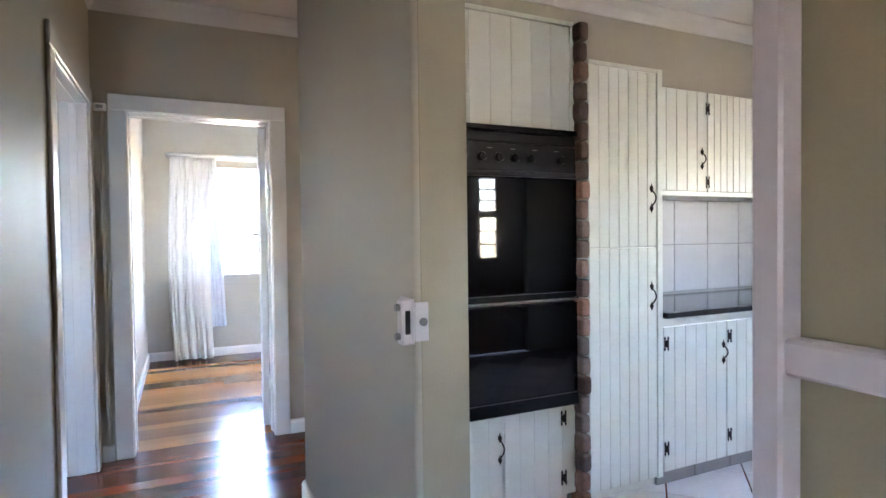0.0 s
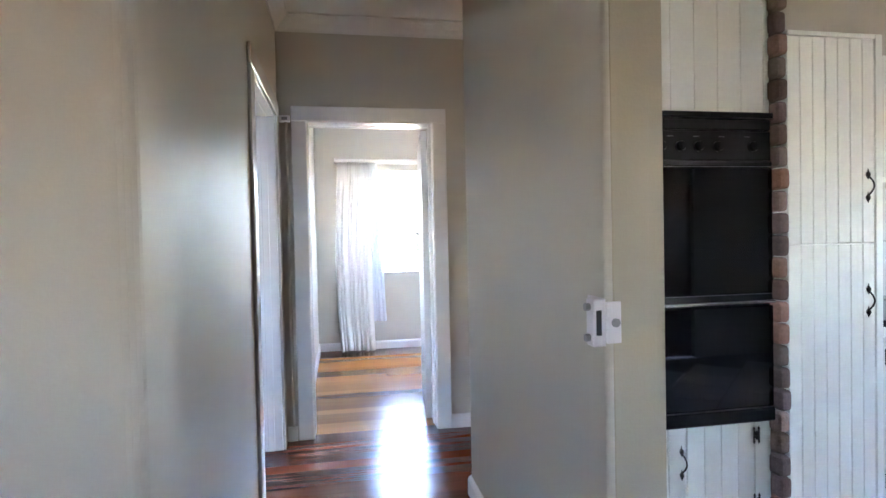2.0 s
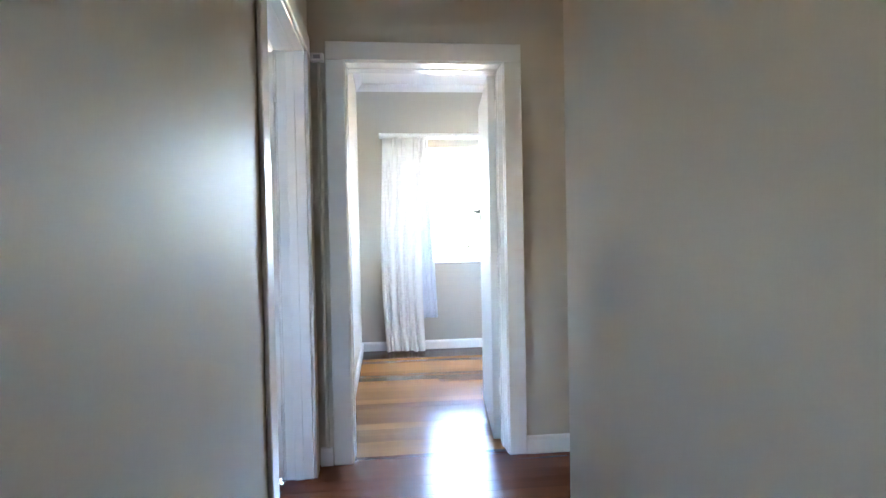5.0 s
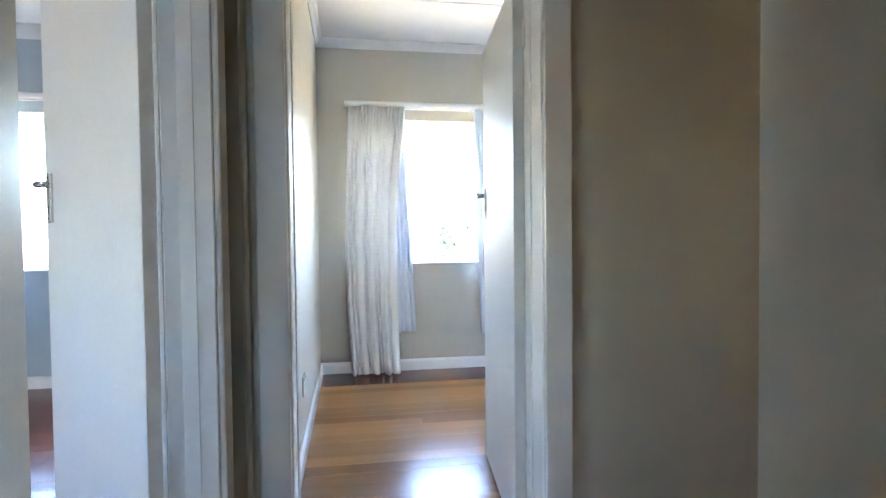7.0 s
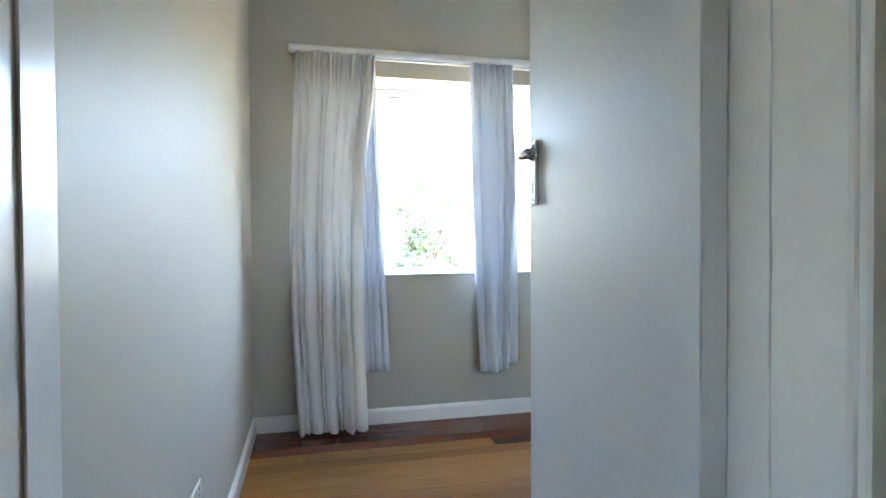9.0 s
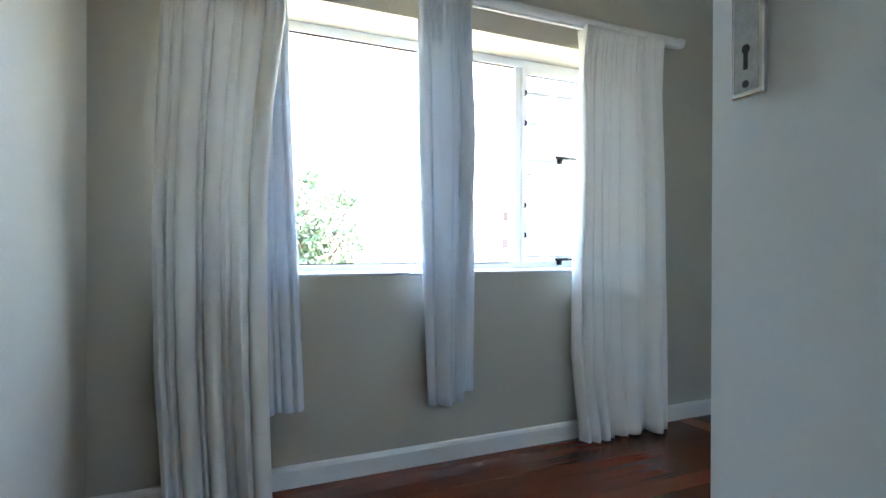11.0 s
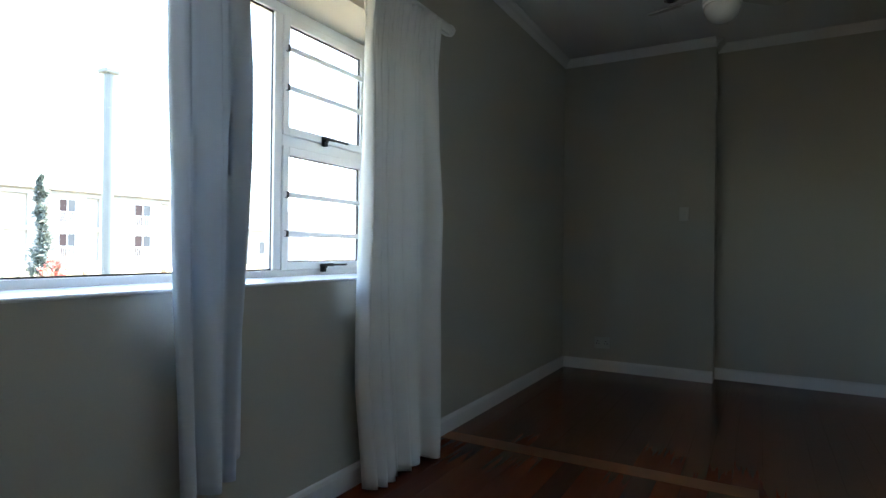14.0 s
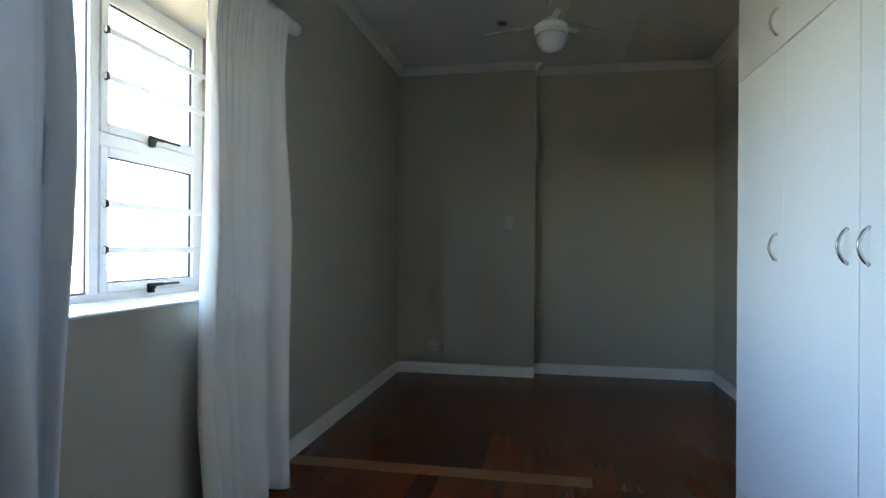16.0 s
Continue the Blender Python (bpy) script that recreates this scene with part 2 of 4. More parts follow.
def sweep(bm, pts, r, sides=8):
    """A bent rod of one skin along pts."""
    pts = [Vector(q) for q in pts]
    rings = []
    for i, q in enumerate(pts):
        d = (pts[min(i + 1, len(pts) - 1)] - pts[max(i - 1, 0)]).normalized()
        u = d.cross(Vector((1, 0, 0)) if abs(d.x) < 0.9 else Vector((0, 1, 0))).normalized()
        w = d.cross(u)
        rings.append([bm.verts.new(q + (u * math.cos(2 * math.pi * k / sides) + w * math.sin(2 * math.pi * k / sides)) * r) for k in range(sides)])
    for g, h in zip(rings, rings[1:]):
        for k in range(sides):
            bm.faces.new((g[k], g[(k + 1) % sides], h[(k + 1) % sides], h[k]))
    bm.faces.new(rings[0][::-1])
    bm.faces.new(rings[-1])
    return bm


def link(name, bm, material, smooth=False):
    bmesh.ops.recalc_face_normals(bm, faces=bm.faces)
    me = bpy.data.meshes.new(name)
    bm.to_mesh(me)
    bm.free()
    me.materials.append(material)
    if smooth:
        for p in me.polygons:
            p.use_smooth = True
    return new(name, me)


def part(name, bm, material, parent, label="", smooth=False):
    ob = link(name, bm, material, smooth)
    ob.parent = parent
    return tagged(ob, label)


def thing(name, label, category, group="", kind=""):
    """An Empty at the origin that parents a thing's parts."""
    return tagged(new(name), label, category, group, kind)


def struct(name, bm, material, label, category="", smooth=False):
    return tagged(link(name, bm, material, smooth), label, category or name.split("_")[0], kind="structure")


def run(bm, p, q, inward, profile):
    """Moulding along the line p-q: profile rows of (out from the wall, height)."""
    p, q, n = Vector(p), Vector(q), Vector(inward).normalized()
    rows = [[bm.verts.new(e + n * o + Vector((0, 0, h))) for o, h in profile] for e in (p, q)]
    k = len(profile)
    for i in range(k):
        bm.faces.new((rows[0][i], rows[0][(i + 1) % k], rows[1][(i + 1) % k], rows[1][i]))
    bm.faces.new(rows[0][::-1])
    bm.faces.new(rows[1])
    return bm


# ---- plan ----
H = 2.70           # ceiling
HL, HR = -0.59, 0.40   # hall walls
BL, BR, BP = -0.478, 4.88, 4.695   # bedroom side walls, boxed-out pier
WW = 2.85          # window wall
DY, DW = -0.035, 0.15   # hall face and room face of the bedroom door wall
OPEN, OH = 0.395, 2.04
KY = -1.12         # kitchen back wall
KZ = 0.003          # kitchen floor level
WX0, WX1, WZ0, WZ1 = -0.16, 2.188, 0.885, 2.07   # bedroom window opening
LX0, LX1 = -3.3, -1.2   # window of the side room

# walls
bm = bmesh.new()
box(bm, HL, -OPEN - 0.03, DY, DW, 0, H)
box(bm, OPEN + 0.02, 5.2, DY, DW, 0, H)
box(bm, -OPEN - 0.03, OPEN + 0.02, DY, DW, OH + 0.02, H)
struct("wall_bedroom_door", bm, WALL, "warm grey painted plaster wall with a doorway", "wall")
LD0, LD1 = -1.13, -0.2
bm = bmesh.new()
box(bm, HL - 0.13, HL, -2.62, LD0 - 0.02, 0, H)
round_edge(bm, HL, -2.62, 0.03)
box(bm, HL - 0.13, HL, LD1 + 0.02, DW, 0, H)
box(bm, HL - 0.13, HL, LD0 - 0.02, LD1 + 0.02, OH + 0.02, H)
struct("wall_hall_west", bm, WALL, "warm grey painted plaster hall wall with a doorway", "wall")
struct("wall_bedroom_west", boxed(BL - 0.13, BL, DW, WW, 0, H), WALL, "warm grey painted plaster bedroom wall", "wall")
bm = bmesh.new()
T = 0.36
MID = BL - 0.065
box(bm, MID, WX0, WW, WW + T, 0, H)
box(bm, WX1, 5.2, WW, WW + T, 0, H)
box(bm, WX0, WX1, WW, WW + T, 0, WZ0)
box(bm, WX0, WX1, WW, WW + T, WZ1, H)
struct("wall_window", bm, WALL, "warm grey painted plaster outer wall with a window opening", "wall")
bm = bmesh.new()
box(bm, -4.6, LX0, WW, WW + T, 0, H)
box(bm, LX1, MID, WW, WW + T, 0, H)
box(bm, LX0, LX1, WW, WW + T, 0, WZ0)
box(bm, LX0, LX1, WW, WW + T, WZ1, H)
struct("wall_side_room_window", bm, PALE, "outer wall of the side room, tinted pale blue to cool bounced light", "wall")
bm = bmesh.new()
box(bm, BR, 5.2, DW, 1.64, 0, H)
box(bm, BP, 5.2, 1.64, WW, 0, H)
struct("wall_bedroom_east", bm, WALL, "warm grey painted wall with a boxed-out pier", "wall")
bm = bmesh.new()
box(bm, HR, HR + 0.155, -2.5, -1.02, 0, H)
for q in ((HR, -2.5), (HR + 0.155, -2.5), (HR, -1.02)):
    round_edge(bm, *q, 0.014)
struct("wall_hall_east", bm, WALL, "warm grey painted wall ending in a door jamb", "wall")
struct("wall_kitchen_north", boxed(HR + 0.155, 4.4, KY, -1.02, 0, H), WALL, "warm grey painted kitchen wall", "wall")
# Unseen end wall; its opening is invented to hold the fill lamp.
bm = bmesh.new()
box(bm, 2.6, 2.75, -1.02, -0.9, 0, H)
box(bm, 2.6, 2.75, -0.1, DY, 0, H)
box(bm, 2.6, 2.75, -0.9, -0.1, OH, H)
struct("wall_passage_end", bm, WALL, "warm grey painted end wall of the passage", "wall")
struct("wall_reveal", boxed(HR + 0.018, HR + 0.153, -2.5022, -2.4985, 0.0, 2.1, bevel=0.001), REVEAL, "olive beige reveal of the kitchen doorway", "wall")
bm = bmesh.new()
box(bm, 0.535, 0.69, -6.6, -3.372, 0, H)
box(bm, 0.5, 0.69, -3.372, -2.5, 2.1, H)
struct("wall_kitchen_west", bm, BEIGE, "beige wall beside the kitchen doorway, darkened for shade", "wall")
bm = bmesh.new()
box(bm, -3.6, HL - 0.13, -2.62, -2.37, 0, H)
struct("wall_living_north", bm, WALL, "warm grey painted living room wall", "wall")
# Invented opening, placed so daylight reaches the hall's east wall.
bm = bmesh.new()
box(bm, -3.75, -3.6, -6.6, -6.3, 0, H)
box(bm, -3.75, -3.6, -5.65, -2.37, 0, H)
box(bm, -3.75, -3.6, -6.3, -5.65, 0, 1.2)
box(bm, -3.75, -3.6, -6.3, -5.65, 1.85, H)
struct("wall_living_west", bm, WALL, "painted living room wall with an unseen opening added for daylight", "wall")
# Unseen opening added behind the camera, sized for brightness in the hall.
bm = bmesh.new()
box(bm, -3.75, -1.1, -6.75, -6.6, 0, H)
box(bm, -0.8, 0.69, -6.75, -6.6, 0, H)
box(bm, -1.1, -0.8, -6.75, -6.6, 0, 1.15)
box(bm, -1.1, -0.8, -6.75, -6.6, 1.7, H)
struct("wall_living_south", bm, WALL, "painted living room wall with an unseen opening added for daylight", "wall")
bm = bmesh.new()
box(bm, 0.69, 2.55, -5.05, -4.9, 0, H)
box(bm, 3.35, 4.4, -5.05, -4.9, 0, H)
box(bm, 2.55, 3.35, -5.05, -4.9, 2.1, H)
struct("wall_kitchen_south", bm, WALL, "painted kitchen wall with a back door opening", "wall")
# Unseen opening added to give the kitchen daylight.
bm = bmesh.new()
box(bm, 4.4, 4.55, -5.05, -3.12, 0, H)
box(bm, 4.4, 4.55, -2.66, -1.02, 0, H)
box(bm, 4.4, 4.55, -3.12, -2.66, 0, 1.2)
box(bm, 4.4, 4.55, -3.12, -2.66, 1.8, H)
struct("wall_kitchen_east", bm, WALL, "painted kitchen wall with an unseen opening added for daylight", "wall")
struct("wall_side_room_south", boxed(-4.6, HL - 0.13, -2.37, -2.22, 0, H), PALE, "side room wall, tinted pale blue to cool bounced light", "wall")
bm = bmesh.new()
box(bm, -4.75, -4.6, -2.37, -2.0, 0, H)
box(bm, -4.75, -4.6, -1.2, WW + T, 0, H)
box(bm, -4.75, -4.6, -2.0, -1.2, 0, 0.98)
box(bm, -4.75, -4.6, -2.0, -1.2, 1.78, H)
struct("wall_side_room_west", bm, PALE, "side room wall, tinted pale blue to cool bounced light", "wall")

# ceilings
bm = boxed(-4.75, 5.2, -6.75, WW + T, H, H + 0.12)
box(bm, BL, BP, 1.98, 2.0, H - 0.004, H)
box(bm, BL, BP, 0.9, 0.92, H - 0.004, H)
struct("ceiling", bm, CEIL, "white painted board ceiling with cover strips")

# Unseen slabs added past the outer walls to keep direct sun out.
struct("eaves_south", boxed(-4.75, 5.6, -7.9, -6.751, H, H + 0.12), CEIL, "added white overhang that blocks the sun, out of view", "eaves")
struct("eaves_east", boxed(4.551, 5.6, -6.75, -0.1, H, H + 0.12), CEIL, "added white overhang that blocks the sun, out of view", "eaves")
# Unseen wall added to stop sky and sun leaking into the passage.
struct("wall_store", boxed(4.4, 4.55, -1.02, 0, 0, H), WALL, "added unseen wall that stops light leaking into the passage", "wall")

# skirting and cornice
SK = [(0, 0), (0.018, 0), (0.018, 0.072), (0.012, 0.086), (0.004, 0.092), (0, 0.092)]
CO = [(0, 0), (0, -0.09), (0.01, -0.09), (0.016, -0.074), (0.038, -0.045), (0.066, -0.025), (0.08, -0.01), (0.09, -0.01), (0.09, 0)]


def skirting(p, q, n, z=0.0):
    struct("baseboard", run(bmesh.new(), (*p, z), (*q, z), (*n, 0), SK), TRIM, "white painted wooden skirting board", "baseboard")


def cornice(p, q, n):
    k = 0.68 if min(p[1], q[1]) > DW - 0.01 and max(p[0], q[0]) > 0 or q[0] == BL else 1.0
    prof = [(a * k, b * k) for a, b in CO]
    struct("cornice", run(bmesh.new(), (*p, H - 0.001), (*q, H - 0.001), (*n, 0), prof), CEIL, "white plaster cove cornice", "cornice")


for p, q, n in (((BL, WW), (BP, WW), (0, -1)), ((BL, DW), (BL, WW - 0.018), (1, 0)), ((BP, 1.64), (BP, WW - 0.018), (-1, 0)),
                ((BR, DW), (BR, 1.64), (-1, 0)), ((2.5, DW), (BR - 0.018, DW), (0, 1)), ((OPEN + 0.1, DY), (2.6, DY), (0, -1)),
                ((HR, -2.5), (HR, -1.02), (-1, 0)), ((HL, -2.62), (HL, LD0 - 0.115), (1, 0)), ((-3.6, -2.62), (HL, -2.62), (0, -1)),
                ((HR, -1.02), (2.6, -1.02), (0, 1)), ((-4.6, WW), (BL - 0.13, WW), (0, -1)), ((BL - 0.13, DW), (BL - 0.13, WW), (-1, 0)),
                ((-0.572, DY), (-0.51, DY), (0, -1))):
    skirting(p, q, n)
for p, q, n in (((BL, WW), (BP, WW), (0, -1)), ((BL, DW), (BL, WW), (1, 0)), ((BP, 1.64), (BP, WW), (-1, 0)), ((BR, DW), (BR, 1.64), (-1, 0)),
                ((BL, DW), (BR, DW), (0, 1)), ((BP, 1.64), (BR, 1.64), (0, -1)), ((HL, DY), (2.6, DY), (0, -1)), ((HL, -2.5), (HL, DY), (1, 0)), ((HR, -2.5), (HR, -1.02), (-1, 0)),
                ((HR + 0.155, KY), (4.4, KY), (0, -1)), ((-4.6, WW), (BL - 0.13, WW), (0, -1)), ((HL - 0.13, -2.2), (HL - 0.13, WW), (-1, 0)),
                ((0.69, -4.9), (4.4, -4.9), (0, 1)), ((4.4, -4.9), (4.4, KY), (-1, 0))):
    cornice(p, q, n)


# ---- doorways ----
def doorway(name, x0, x1, y0, y1, axis, stop, label):
    """Lining and architraves of a doorway that goes through along axis 'y' (x0-x1 wide) or 'x' (y0-y1 wide)."""
    top = thing(name, label, "door frame", kind="structure")

    def bx(a0, a1, b0, b1, z0, z1, nm):
        # a runs along the wall, b through it
        q = (a0, a1, b0, b1) if axis == "y" else (b0, b1, a0, a1)
        part(nm, boxed(*q, z0, z1, bevel=0.0012 if nm == "door_stop" else 0.004), TRIM, top)
    a0, a1, b0, b1 = (x0, x1, y0, y1) if axis == "y" else (y0, y1, x0, x1)
    bx(a0 - 0.02, a0, b0 - 0.002, b1 + 0.002, 0, OH + 0.02, "jamb")
    bx(a1, a1 + 0.02, b0 - 0.002, b1 + 0.002, 0, OH + 0.02, "jamb")
    bx(a0, a1, b0 - 0.002, b1 + 0.002, OH, OH + 0.02, "head")
    m = stop
    bx(a0, a0 + 0.004, m - 0.02, m + 0.02, 0, OH, "door_stop")
    bx(a1 - 0.004, a1, m - 0.02, m + 0.02, 0, OH, "door_stop")
    bx(a0 + 0.004, a1 - 0.004, m - 0.02, m + 0.02, OH - 0.004, OH, "door_stop")
    for s0, s1 in ((b0 - 0.018, b0 - 0.002), (b1 + 0.002, b1 + 0.018)):
        bx(a0 - 0.1, a0 - 0.006, s0, s1, 0, OH + 0.006, "architrave")
        bx(a1 + 0.006, a1 + 0.1, s0, s1, 0, OH + 0.006, "architrave")
        bx(a0 - 0.1, a1 + 0.1, s0, s1, OH + 0.006, OH + 0.1, "architrave")
    return top


doorway("door_frame_1", -OPEN - 0.01, OPEN, DY, DW, "y", DW - 0.064, "white gloss painted door frame with wide architraves")
doorway("door_frame_2", HL - 0.13, HL, LD0, LD1, "x", HL - 0.066, "white gloss painted door frame with wide architraves")


def door_leaf(name, hinge, turn, width, label):
    """A flush door with lever and plate on both faces. It lies along +x from its hinge before it is turned."""
    top = thing(name, label, "door", kind="structure")
    part("leaf", boxed(0.003, width, -0.02, 0.02, 0.02, 2.03, bevel=0.002), DOOR, top)
    for z in (0.32, 1.845):
        hb = rod(bmesh.new(), (-0.004, -0.022, z - 0.05), (-0.004, -0.022, z + 0.05), 0.007)
        box(hb, 0.0, 0.03, -0.0225, -0.0205, z - 0.05, z + 0.05)
        part("hinge", hb, TRIM, top, "painted butt hinge")
    x = width - 0.061
    for s in (1, -1):
        y = s * 0.02
        pl = boxed(x - 0.023, x + 0.023, y, y + s * 0.009, 1.190, 1.360, bevel=0.0042, seg=3)
        plate = part("lock_plate", pl, CHROME, top, "worn chrome lock plate with keyhole")
        part("plate_face", boxed(x - 0.018, x + 0.018, y + s * 0.0065, y + s * 0.0095, 1.196, 1.354, bevel=0.001), PLATE, plate, "scuffed pale plate face")
        kb = rod(bmesh.new(), (x, y + s * 0.007, 1.246), (x, y + s * 0.0101, 1.246), 0.0055)
        box(kb, x - 0.003, x + 0.003, y + s * 0.007, y + s * 0.0101, 1.222, 1.246)
        part("keyhole", kb, SEAL, plate)
        for z in (1.205, 1.346):
            part("screw", rod(bmesh.new(), (x, y + s * 0.007, z), (x, y + s * 0.0104, z), 0.0045, sides=10), SEAL, plate)
        lb = rod(bmesh.new(), (x, y + s * 0.004, 1.320), (x, y + s * 0.05, 1.320), 0.011)
        sweep(lb, [(x + 0.006, y + s * 0.046, 1.320), (x - 0.04, y + s * 0.05, 1.322), (x - 0.085, y + s * 0.048, 1.320), (x - 0.112, y + s * 0.043, 1.316)], 0.0085, 10)
        part("lever", lb, CHROME, top, "chrome lever handle", smooth=True)
    top.matrix_world = pose(*hinge, 0, 0, turn)
    return top


door_leaf("door_1", (OPEN - 0.023, DW - 0.015, 0), 84.0, 0.81, "open white painted flush door with chrome lever")
door_leaf("door_2", (HL - 0.155, LD1 - 0.02, 0), 130.5, 0.8, "open white painted flush door in the side room")


# ---- bedroom window ----
def window_unit(name, x0, x1, mull, bars, label):
    """White framed window: a large fixed pane, and two top-hung casements past the mullion."""
    top = thing(name, label, "window", kind="structure")
    ya, yb = WW + 0.27, WW + 0.325

    def bar(nm, a, b, c, d, dy=0.0, par=top, m=ALU):
        return part(nm, boxed(a, b, ya - dy, yb, c, d, bevel=0.003), m, par)
    bar("window_frame", x0, x0 + 0.045, WZ0, WZ1)
    bar("window_frame", x1 - 0.045, x1, WZ0, WZ1)
    bar("window_frame", x0 + 0.045, x1 - 0.045, WZ0, WZ0 + 0.04)
    bar("window_frame", x0 + 0.045, x1 - 0.045, WZ1 - 0.045, WZ1)
    bar("mullion", mull - 0.022, mull + 0.022, WZ0 + 0.04, WZ1 - 0.045)
    mid = 1.485
    bar("transom", mull + 0.022, x1 - 0.045, mid - 0.025, mid + 0.025)
    part("pane", boxed(x0 + 0.045, mull - 0.022, ya + 0.02, ya + 0.025, WZ0 + 0.04, WZ1 - 0.045), GLASS, top).visible_shadow = False
    sb = bmesh.new()
    box(sb, x0 + 0.045, mull - 0.022, ya + 0.012, ya + 0.02, WZ0 + 0.04, WZ0 + 0.046)
    box(sb, x0 + 0.045, mull - 0.022, ya + 0.012, ya + 0.02, WZ1 - 0.051, WZ1 - 0.045)
    box(sb, mull - 0.0226, mull - 0.022, ya + 0.012, ya + 0.02, WZ0 + 0.04, WZ1 - 0.045)
    part("seal", sb, SEAL, top, "black rubber glazing seal")
    for z0, z1 in ((WZ0 + 0.04, mid - 0.025), (mid + 0.025, WZ1 - 0.045)):
        a, b = mull + 0.022, x1 - 0.045
        cs = bmesh.new()
        for q in ((a, a + 0.035, z0, z1), (b - 0.035, b, z0, z1), (a + 0.035, b - 0.035, z0, z0 + 0.035), (a + 0.035, b - 0.035, z1 - 0.035, z1)):
            box(cs, q[0], q[1], ya - 0.008, ya + 0.03, q[2], q[3], bevel=0.002)
        cas = part("casement", cs, ALU, top)
        part("pane", boxed(a + 0.035, b - 0.035, ya + 0.012, ya + 0.017, z0 + 0.035, z1 - 0.035), GLASS, cas).visible_shadow = False
        se = bmesh.new()
        for q in ((a + 0.035, a + 0.04, z0 + 0.035, z1 - 0.035), (b - 0.041, b - 0.035, z0 + 0.035, z1 - 0.035), (a + 0.04, b - 0.041, z0 + 0.035, z0 + 0.04), (a + 0.04, b - 0.041, z1 - 0.041, z1 - 0.035)):
            box(se, q[0], q[1], ya + 0.004, ya + 0.012, q[2], q[3])
        part("seal", se, SEAL, cas)
        c = a + 0.25
        hb = rod(bmesh.new(), (c, ya - 0.008, z0 + 0.012), (c, ya - 0.035, z0 + 0.012), 0.011)
        box(hb, c - 0.04, c + 0.05, ya - 0.044, ya - 0.03, z0 + 0.012, z0 + 0.026, bevel=0.004)
        box(hb, c + 0.05, c + 0.15, ya - 0.042, ya - 0.033, z0 + 0.014, z0 + 0.023, bevel=0.003)
        box(hb, c - 0.012, c + 0.012, ya - 0.03, ya - 0.008, z0 - 0.014, z0 + 0.02, bevel=0.003)
        part("fastener", hb, IRON, cas, "black window fastener handle")
    for z in bars:
        bb = boxed(mull + 0.02, x1 - 0.012, ya - 0.022, ya - 0.012, z - 0.012, z + 0.012, bevel=0.003)
        b = part("burglar_bar", bb, ALU, top, "white painted burglar bar")
        part("clip", boxed(mull + 0.03, mull + 0.044, ya - 0.026, ya - 0.006, z - 0.014, z + 0.014, bevel=0.003), SEAL, b, "dark bar clip")
    return top


window_unit("window_1", WX0, WX1, 1.553, (1.881, 1.712, 1.25, 1.082), "white framed bedroom window with burglar bars on its casements")
window_unit("window_2", LX0, LX1, -1.75, (1.853, 1.69, 1.238, 1.074), "white framed side room window")
for a, b in ((WX0, WX1), (LX0, LX1)):
    struct("window_sill", boxed(a + 0.002, b - 0.002, WW - 0.012, WW + 0.27, WZ0, WZ0 + 0.012, bevel=0.004), TRIM, "white painted inner window sill", "sill")


def curtain(name, left, right, y, z0, z1, folds, depth, material, label, seed, par, gather=1.0):
    """Gathered cloth between two edges, each given as rows of (height, x). Rounded folds with narrow creases run down it,
    some of them dying out on the way; the heading is gathered more finely."""
    rng = random.Random(seed)
    cuts = [0.0]
    for _ in range(folds):
        cuts.append(cuts[-1] + rng.choice((0.5, 0.8, 1.0, 1.5)) * rng.uniform(0.85, 1.15))
    cuts = [q / cuts[-1] for q in cuts]
    amp = [rng.uniform(0.55, 1.25) for _ in range(folds)]
    die = [rng.choice((0.0, 0.0, 0.0, 0.55, 0.75)) for _ in range(folds)]
    bow = [rng.uniform(-0.5, 0.5) for _ in range(folds)]
    hem = [rng.uniform(-0.006, 0.008) for _ in range(folds)]
    per, nz = 14, 48
    lz, lx = zip(*sorted(left))
    rz, rx = zip(*sorted(right))
    bm = bmesh.new()
    grid = []
    for j in range(nz + 1):
        v = j / nz
        z = z1 + (z0 - z1) * v
        xa, xb = float(np.interp(z, lz, lx)), float(np.interp(z, rz, rx))
        head = max(0.0, 1 - v / 0.16) ** 1.5
        row = []
        for i in range(folds * per + 1):
            k = min(i // per, folds - 1)
            w = i / per - k
            u = cuts[k] + (cuts[k + 1] - cuts[k]) * w
            wide = (cuts[k + 1] - cuts[k]) * folds
            a = amp[k] * min(wide, 1.4) * (0.4 + 0.6 * min(1, 2.2 * v)) * (1 - die[k] * max(0, 1 - 1.6 * abs(v - 0.35)))
            s1 = math.sin(math.pi * w)
            d = -a * s1 ** 0.6
            d += 0.42 * head * gather * math.sin(2 * math.pi * (3 * w + 0.3 * k))
            d += 0.35 * noise.noise(Vector((u * 5 + seed, v * 1.7, seed)))
            side = bow[k] * 0.35 * math.sin(2 * math.pi * w) * (cuts[k + 1] - cuts[k]) * min(1, 1.5 * v)
            drift = 0.012 * noise.noise(Vector((u * 3.0, v * 1.9, seed * 3.1))) * s1 * min(1, 3 * v)
            x = xa + (xb - xa) * (u + side) + drift
            row.append(bm.verts.new((x, y + depth * d, z + (hem[k] * s1 if j == nz else 0))))
        grid.append(row)
    for r, q in zip(grid, grid[1:]):
        for i in range(folds * per):
            bm.faces.new((r[i], r[i + 1], q[i + 1], q[i]))
    ob = part(name, bm, material, par, label, smooth=True)
    so = ob.modifiers.new("thick", "SOLIDIFY")
    so.thickness = 0.003
    return ob


